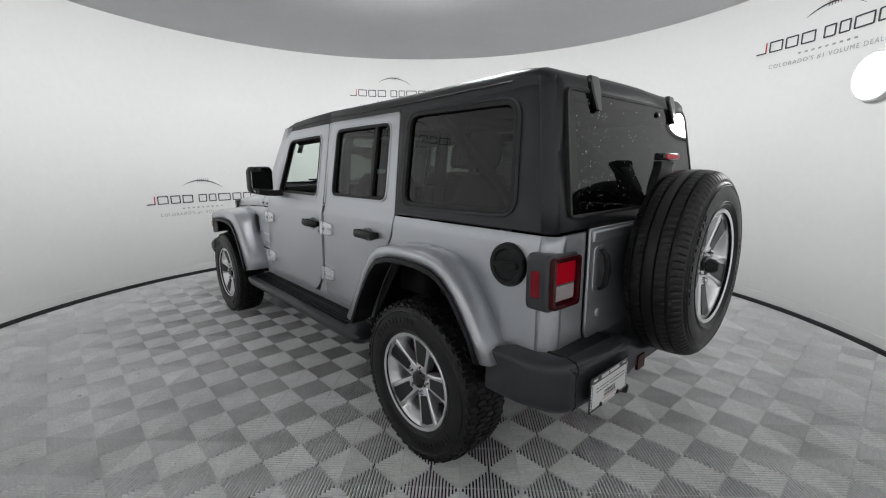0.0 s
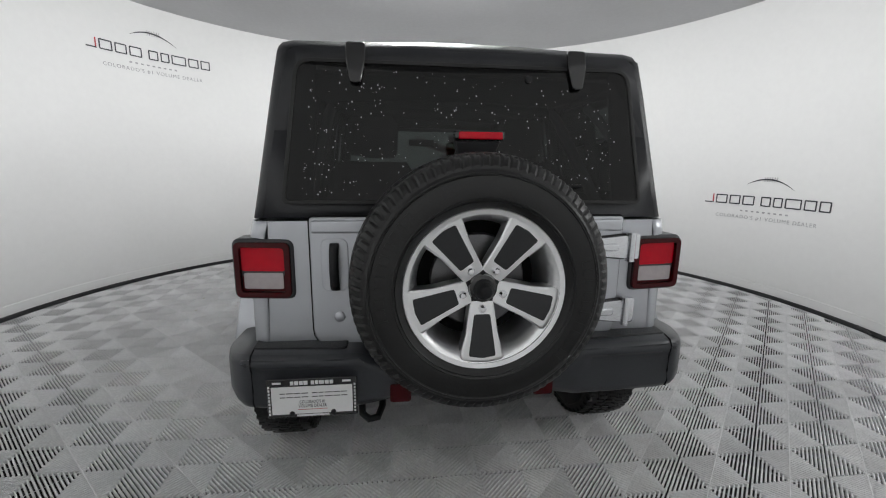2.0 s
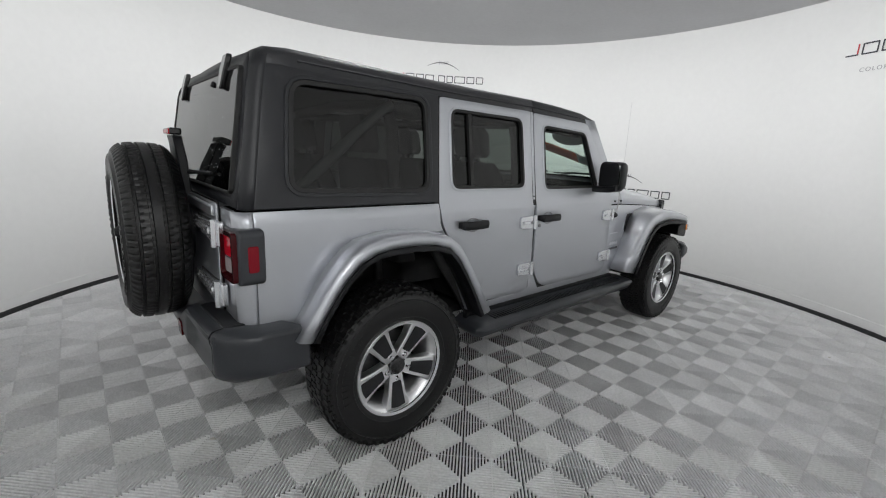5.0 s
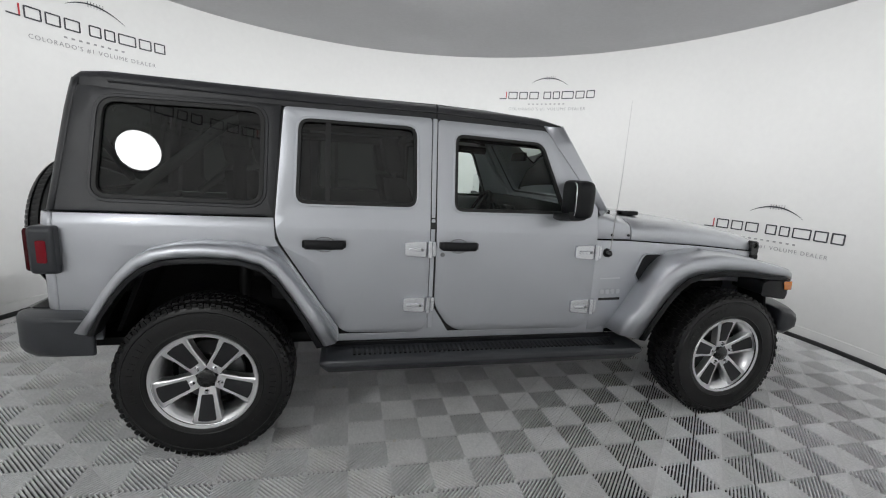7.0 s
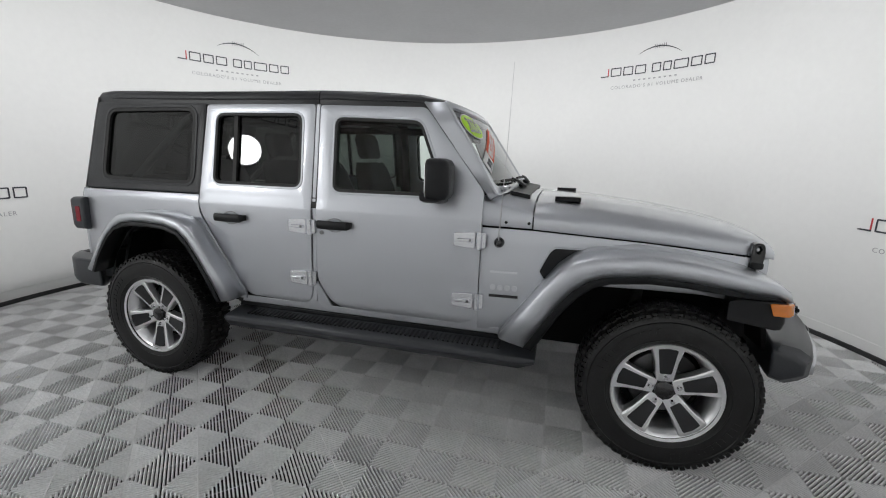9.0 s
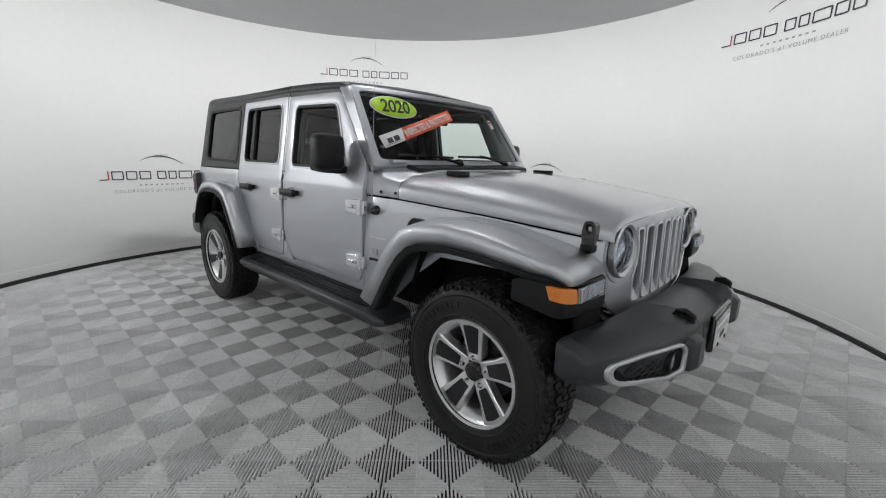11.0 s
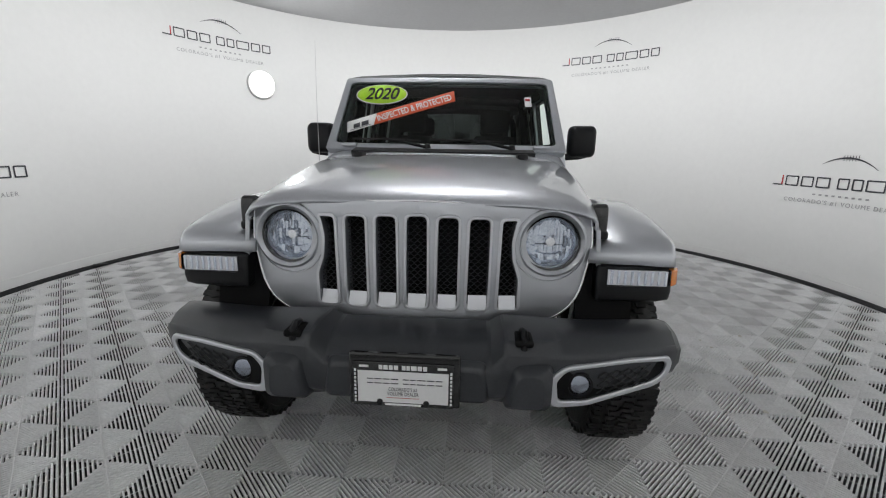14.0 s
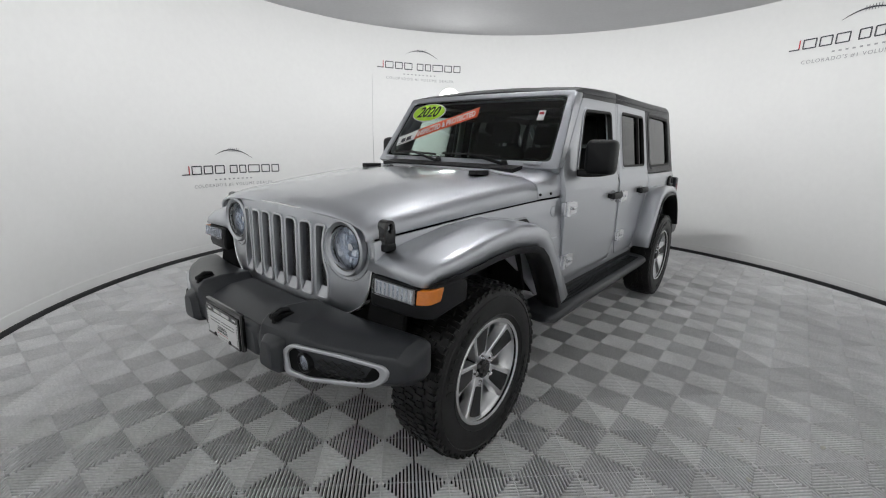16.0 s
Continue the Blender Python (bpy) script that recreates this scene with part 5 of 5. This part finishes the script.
def wheel(m, name="wheel", label="five-spoke wheel, machined silver and dark grey"):
    """A wheel from shared meshes: tyre, tread, rim, spoke pockets, cap, nuts, brake disc."""
    if not first_wheel:
        def keep(key, bm, mat, bevel=0.0, angle=40):
            ob = finish(key, bm, mat, None, angle=angle)
            first_wheel[key] = ob.data
            bpy.data.objects.remove(ob)
        keep("rim", rim_bm(), ALLOY, angle=35)
        keep("tyre", tyre_bm(), RUBBER)
        keep("tread", tread_bm(), RUBBER, angle=20)
        keep("road_tyre", road_tyre_bm(), RUBBER)
        keep("road_tread", road_tread_bm(), RUBBER, angle=20)
        keep("tyre_marks", letters_bm(), RUBBER)
        keep("hub", lathe_bm([(0, .068), (.064, .068), (.072, .06), (.074, .02)], 30, wp), ALLOY_DARK)
        for k in range(5):
            keep("spoke%d" % k, spoke_bm(k), ALLOY, angle=25)
            keep("pocket%d" % k, pocket_bm(k), ALLOY_DARK)
        keep("cap", lathe_bm([(0, .090), (.030, .090), (.042, .084), (.046, .066)], 24, wp), GLOSS_BLACK)
        keep("nut", lathe_bm([(0, .028), (.008, .027), (.0125, .018), (.013, 0)], 8, wp), CHROME)
        keep("disc", lathe_bm([(.0, -.012), (.15, -.012), (.155, -.018), (.155, -.03), (0, -.03)], 40, wp), BRAKE)
        keep("caliper", caliper_bm(), DULL)
        keep("well", lathe_bm([(.196, -.05), (.0, -.052)], 40, wp), UNDER)

    def sub(name, key, parent, at=None, label=""):
        ob = new(name, first_wheel[key])
        ob.parent = parent
        if at is not None:
            ob.location = at
        if label:
            ob["label"] = label
        return ob

    w = sub(name, "rim", car, label=label)
    w.matrix_world = m
    sub("tyre", "tyre" if name == "wheel" else "road_tyre", w, label="black all-terrain tyre" if name == "wheel" else "black road tyre with raised marks")
    sub("tread", "tread" if name == "wheel" else "road_tread", w, label="tread blocks")["kind"] = "stuff"
    sub("sidewall_relief", "tyre_marks", w)["kind"] = "stuff"
    sub("hub", "hub", w)
    for k in range(5):
        sub("spoke", "spoke%d" % k, w, label="bright machined spoke")
        sub("spoke_pocket", "pocket%d" % k, w, label="dark painted spoke pocket")
    sub("hub_cap", "cap", w, label="black hub cap")
    for k in range(5):
        a = 2 * math.pi * k / 5 + math.pi / 2
        sub("nut", "nut", w, (.066 * math.cos(a), .064, .066 * math.sin(a)))
    sub("brake_disc", "disc", w)
    if name == "wheel":
        sub("brake_caliper", "caliper", w, label="dark brake caliper")
    sub("well", "well", w)
    return w


for sx in (1, -1):
    for sg in (1, -1):
        spin = {(1, 1): 14, (1, -1): 3, (-1, 1): -12, (-1, -1): 36}[sx, sg]
        wheel(pose(sx * AXLE, sg * TRACK, WHEEL_R, 0, 0, 0 if sg > 0 else 180) @ pose(0, 0, 0, 0, spin, 0))
spare = wheel(pose(-2.380, .006, 1.012, 0, 0, 90) @ pose(0, 0, 0, 0, 36, 0) @ Matrix.Scale(1.03, 4), "spare_wheel", "spare wheel on the tailgate, machined silver and dark grey")
part("spare_mount", loft_bm([[(x, .006 + r * math.cos(a), 1.012 + r * math.sin(a)) for a in np.linspace(0, 2 * math.pi, 20, endpoint=False)] for x, r in ((-2.2, .17), (-2.28, .14), (-2.36, .12))], cap=True, ring=True), BLACK, gate, "black spare wheel mount")
part("spare_knob", lathe_bm([(0, .135), (.018, .132), (.03, .115), (.034, .085), (.05, .07)], 20, lambda a, b, d: Vector((-2.380 - d, .006 + a, 1.012 + b))), BLACK, gate, "black centre knob")
bl = part("brake_lamp", box_bm((-2.246, -.012, 1.486), (.05, .17, .032)), GLOSS_BLACK, gate, "high brake lamp in a black case", bevel=.008)
part("lens", box_bm((-2.268, -.014, 1.485), (.014, .150, .024)), RED_LENS, bl, "red lens", bevel=.004)
part("lamp_post", loft_bm([[(x + a, -.005 + b, z) for a, b in ((-.02, -w), (.02, -w), (.02, w), (-.02, w))] for x, z, w in ((-2.215, 1.10, .10), (-2.225, 1.35, .09), (-2.235, 1.44, .07), (-2.24, 1.468, .08))], cap=True, ring=True), BLACK, gate, "black lamp bracket", bevel=.006)
part("rear_wiper", tube_bm([tail_place(-.08, 1.30, .05), tail_place(-.2, 1.305, .045), tail_place(-.42, 1.315, .03)], [.014, .01, .007], 6), BLACK, rear_glass, "black rear wiper")

# fuel cap on the left flank
fp = lambda a, b, d: Vector((-1.985 + a, side_y(1.06) + d, 1.06 + b))
cap = part("fuel_cap", lathe_bm([(0, .012), (.06, .012), (.066, .02), (.082, .02), (.088, .012), (.09, -.006)], 40, fp), BLACK, car, "round black fuel filler cap")
part("cap_grip", prism_bm(rounded([(-.058, -.014), (.058, -.014), (.058, .014), (-.058, .014)], .012, 3), lambda u, v, d: fp(u, v, d), .010, .026), BLACK, cap, bevel=.004)

# mirrors
for sg in (1, -1):
    o = rounded([(-.5, -.5), (.5, -.5), (.5, .5), (-.5, .5)], .22, 4)
    rows = []
    for x, s in ((.322, .80), (.327, .94), (.342, 1.0), (.392, 1.0), (.422, .92), (.437, .72)):
        rows.append([(x + (.015 if sg > 0 else 0), sg * ((.908 if sg > 0 else .880) + u * .178 * s), 1.345 + v * .205 * s) for u, v in o])
    mr = part("mirror", loft_bm(rows, cap=True, ring=True), BLACK, car, "black door mirror", angle=50)
    part("mirror_arm", loft_bm([[(.345 + a, sg * y, z + b) for a, b in rounded([(-.05, -.022), (.05, -.022), (.05, .022), (-.05, .022)], .015, 3)] for y, z in ((.745, 1.245), (.82, 1.243), (.90, 1.25), (.95, 1.262))], cap=True, ring=True), BLACK, mr, angle=50)
    part("mirror_glass", prism_bm([(u * .158, v * .185) for u, v in o], lambda u, v, d: Vector((.331 - d - .1 * sg * u, sg * (.908 if sg > 0 else .880) + u, 1.345 + v)), -.02, .002), material("mirror_silver", (.85, .86, .87), .03, metal=1.0), mr, "mirror glass")

# running boards
for sg in (1, -1):
    rows = []
    for x in (-.975, -.955, -.93, .82, .86, .90):
        k = curve(x, [-.975, -.93, .82, .90], [.35, 1, 1, .45])
        prof = [(.70, .505), (.80, .508), (.885, .498), (.918, .482), (.925, .455), (.90, .415), (.84, .395), (.70, .41)]
        rows.append([(x, sg * (.70 + (y - .70) * lerp(.82, 1, k)), .46 + (z - .46) * k) for y, z in prof])
    rb = part("running_board", loft_bm(rows, cap=True, ring=True), BUMPER, car, "dark plastic running board", bevel=.008, segs=2)
    bm = bmesh.new()
    for k in range(58):
        add_box(bm, (-.80 + .0265 * k, sg * .845, .5035), (.012, .085, .008))
    tagged(part("step_ribs", bm, BLACK, rb, "black ribbed step pad"), kind="stuff")

# ---- cabin ----
part("cabin_floor", prism_bm([(-2.1, -.70), (.7, -.70), (.7, .70), (-2.1, .70)], lambda u, v, d: Vector((u, v, d)), .52, .56), TRIM, car)
part("underbody", box_bm((-.1, 0, .50), (3.3, 1.0, .12)), UNDER, car)
part("firewall", box_bm((.70, 0, .90), (.05, 1.36, .64)), UNDER, car)
part("engine_bay", box_bm((1.28, 0, .86), (1.1, .98, .32)), UNDER, car)
part("headliner", prism_bm([(-2.0, -.64), (.33, -.64), (.33, .64), (-2.0, .64)], lambda u, v, d: Vector((u, v, 1.715 + d)), 0, .014), TRIM, car)
for sx in (1, -1):
    part("axle", tube_bm([(sx * AXLE, -.72, .40), (sx * AXLE, .72, .40)], .055, 12), DULL, car, "dark dusty axle")
    for sg in (1, -1):
        x0, x1 = (.95, 1.93) if sx > 0 else (-1.92, -.98)
        part("wheel_well", prism_bm([(x0, .62), (x0 + .12, .93), (x0 + .3, 1.0), (x1 - .25, 1.0), (x1 - .05, .9), (x1, .62), (x1 - .02, .62), (x1 - .07, .88), (x1 - .26, .975), (x0 + .31, .975), (x0 + .14, .91), (x0 + .02, .62)],
                                    lambda u, v, d: Vector((u, sg * d, v)), .57 if sx > 0 else .50, .765), UNDER, car, "black wheel well lining")
        part("well_back", box_bm(((x0 + x1) / 2 - (.06 if sx > 0 else 0), sg * .50, .80), (x1 - x0 - (.14 if sx > 0 else 0), .02, .5)), UNDER, car)
        part("shock", tube_bm([(sx * AXLE - .12 * sx, sg * .52, .40), (sx * AXLE - .10 * sx, sg * .50, .95)], .03, 10), DULL, car)
for sg in (1, -1):
    part("frame_rail", box_bm((0, sg * .42, .47), (4.1, .08, .14)), UNDER, car, bevel=.01)
dash = part("dashboard", loft_bm([[(x, y, z) for x, z in ((.66, .9), (.68, 1.20), (.60, 1.275), (.42, 1.285), (.34, 1.25), (.33, 1.12), (.42, .95))] for y in (-.70, -.3, 0, .3, .70)], cap=True, ring=True), TRIM, car, "dark dashboard", bevel=.01)
part("screen", box_bm((.325, 0, 1.17), (.015, .22, .13)), GLOSS_BLACK, dash, bevel=.006)
for y in (-.58, -.2, .2, .36, .58):
    part("vent", lathe_bm([(0, .004), (.03, .004), (.038, .012), (.042, 0)], 18, lambda a, b, d: Vector((.332 - d, y + a, 1.185 + b))), GLOSS_BLACK, dash)
bm = bmesh.new()
sw = Matrix.Translation((.20, .37, 1.14)) @ Matrix.Rotation(radians(-64), 4, "Y")
ringp = []
for k in range(29):
    a = 2 * math.pi * k / 28
    ringp.append([sw @ Vector(((.185 + .015 * math.cos(b)) * math.cos(a), (.185 + .015 * math.cos(b)) * math.sin(a), .015 * math.sin(b))) for b in np.linspace(0, 2 * math.pi, 8, endpoint=False)])
add_loft(bm, ringp, ring=True)
for a in (0, math.pi, -math.pi / 2):
    add_box(bm, sw @ Vector((.09 * math.cos(a + math.pi / 2), .09 * math.sin(a + math.pi / 2), 0)), (.02, .02, .02))
    add_tube(bm, [sw @ Vector((0, 0, 0)), sw @ Vector((.18 * math.cos(a + math.pi / 2), .18 * math.sin(a + math.pi / 2), 0))], .015, 6)
add_lathe(bm, [(0, .02), (.06, .015), (.07, -.03)], 18, lambda a, b, d: sw @ Vector((a, b, d)))
part("steering_wheel", bm, TRIM, car, "black steering wheel")


def seat(x, y, w):
    o = rounded([(-.5, -.5), (.5, -.5), (.5, .5), (-.5, .5)], .18, 3)
    s = part("seat", loft_bm([[(x + .26 * u + .0, y + w * v * k, z) for u, v in [(p[0] * 2 * .98, p[1]) for p in o]] for z, k in ((.72, .92), (.80, 1), (.86, .97), (.88, .8))], cap=True, ring=True), SEAT, car, "dark cloth seat", angle=60)
    part("backrest", loft_bm([[(x - .27 - (z - .85) * .28 + .075 * u * 2 * k, y + w * v * k, z) for u, v in o] for z, k in ((.85, .95), (1.0, 1.0), (1.2, .98), (1.34, .86), (1.40, .7))], cap=True, ring=True), SEAT, s, angle=60)
    part("headrest", loft_bm([[(x - .425 - (z - 1.42) * .2 + .05 * u * 2 * k, y + .26 * v * k, z) for u, v in o] for z, k in ((1.43, .8), (1.46, 1), (1.58, 1), (1.62, .8))], cap=True, ring=True), SEAT, s, angle=60)
    return s


seat(-.15, .37, .48)
seat(-.15, -.37, .48)
seat(-1.0, .38, .5)
seat(-1.0, -.38, .5)
for x in (-.42, -1.38):
    part("roll_bar", tube_bm([(x, .64, 1.2), (x, .60, 1.55), (x, .55, 1.67), (x, 0, 1.69), (x, -.55, 1.67), (x, -.60, 1.55), (x, -.64, 1.2)], .032, 10), TRIM, car, "black padded roll bar")
for sg in (1, -1):
    part("roll_rail", tube_bm([(.30, sg * .60, 1.64), (-.42, sg * .585, 1.665), (-1.38, sg * .585, 1.665)], .03, 10), TRIM, car, "black padded roll bar")
    part("roll_strut", tube_bm([(-1.38, sg * .585, 1.665), (-1.45, sg * .59, 1.63), (-1.95, sg * .62, 1.20)], .026, 10), ROLL_GREY, car, "grey slanting roll bar strut")
part("inner_mirror", box_bm((.37, 0, 1.585), (.03, .24, .06)), TRIM, car, "inside mirror", bevel=.01)

# ---- loose bits on the floor ----
rng = random.Random(11)
for x, y, s in [(.40, 2.15, .017), (-2.24, -.35, .017), (-2.30, -1.23, .013), (-2.75, -1.40, .012), (.78, 2.235, .015), (1.36, 1.71, .016), (.50, 1.82, .012), (.90, 1.89, .013), (.61, 1.84, .010), (1.54, 1.51, .008), (1.82, -2.14, .013), (-1.53, -2.76, .012), (-.58, -.91, .012), (-.92, -.29, .016), (-1.24, .88, .010), (-1.61, 1.52, .007)]:
    bm = bmesh.new()
    bmesh.ops.create_icosphere(bm, subdivisions=1, radius=s)
    for v in bm.verts:
        v.co = Vector((v.co.x * rng.uniform(.6, 1.5), v.co.y * rng.uniform(.4, 1.0), v.co.z * .35 * rng.uniform(.6, 1.2)))
        v.co.z = max(v.co.z, -s * .2)
    lo = min(v.co.z for v in bm.verts)
    ob = finish("crumb", bm, DEBRIS)
    ob.location, ob.rotation_euler = (x, y, -lo), (0, 0, rng.uniform(0, 3))
    tagged(ob, "small pale crumb lying on the floor tiles", "debris", group="floor debris")

# ---- the ribbed floor tiles ----
TILE_SIDE = 0.2 * math.sqrt(2)
GRID = Vector((-0.025, -0.095))


def tile_mesh():
    """One tile, its edges along x and y: four triangles of ribs, each at right angles to its edge."""
    bm = bmesh.new()
    h, n, top = TILE_SIDE / 2 - .0002, 18, 0.0
    for q in range(4):
        rot = Matrix.Rotation(q * math.pi / 2, 3, "Z")
        for k in range(n):
            x = -h + (k + .5) * 2 * h / n
            w = .0037
            y0, y1 = -h, -abs(x) - .001
            if y1 - y0 < .006:
                continue
            prof = [(-w, -.018), (-w, -.0032), (-w * .4, 0), (w * .4, 0), (w, -.0032), (w, -.018)]
            ra = [bm.verts.new(rot @ Vector((x + a, y0, z))) for a, z in prof]
            rb = [bm.verts.new(rot @ Vector((x + a, y1, z))) for a, z in prof]
            for i in range(5):
                bm.faces.new((ra[i], ra[i + 1], rb[i + 1], rb[i]))
            bm.faces.new((rb[0], rb[1], rb[2], rb[3], rb[4], rb[5]))
            bm.faces.new((ra[5], ra[4], ra[3], ra[2], ra[1], ra[0]))
        rim = [(-h, -h), (h, -h), (h - .0018, -h + .0018), (-h + .0018, -h + .0018)]
        bm.faces.new([bm.verts.new(rot @ Vector((a, b, top - .0005))) for a, b in rim])
    me = bpy.data.meshes.new("floor_tile")
    bm.to_mesh(me)
    bm.free()
    me.materials.append(TILE)
    return me


TILE_MESH = tile_mesh()
spots = []
for i in range(-40, 41):
    for j in range(-40, 41):
        if (i + j) % 2 == 0:
            continue
        x, y = GRID.x + .2 * i, GRID.y + .2 * j
        d = math.hypot(x - ROOM.x, y - ROOM.y)
        if d < WALL_R + .1:
            spots.append((abs(math.hypot(x - ROOM.x, y - ROOM.y) - 2.35), x, y))
spots.sort()
turn = Matrix.Rotation(math.pi / 4, 4, "Z")
for _, x, y in spots[:300]:
    ob = new("floor_tile", TILE_MESH)
    ob.parent = floor
    ob.matrix_world = Matrix.Translation((x, y, 0)) @ turn
if len(spots) > 300:
    co = np.array([v.co for v in TILE_MESH.vertices])
    c = math.cos(math.pi / 4)
    co = np.stack([c * co[:, 0] - c * co[:, 1], c * co[:, 0] + c * co[:, 1], co[:, 2]], 1)
    polys = [tuple(p.vertices) for p in TILE_MESH.polygons]
    vs, fs = [], []
    for n, (_, x, y) in enumerate(spots[300:]):
        vs.append(co + np.array([x, y, 0]))
        fs += [tuple(v + n * len(co) for v in p) for p in polys]
    me = bpy.data.meshes.new("floor_tiles_rest")
    me.from_pydata(np.concatenate(vs).tolist(), [], fs)
    me.materials.append(TILE)
    rest = new("floor_tiles_rest", me)
    rest.parent = floor
    tagged(rest, kind="stuff")
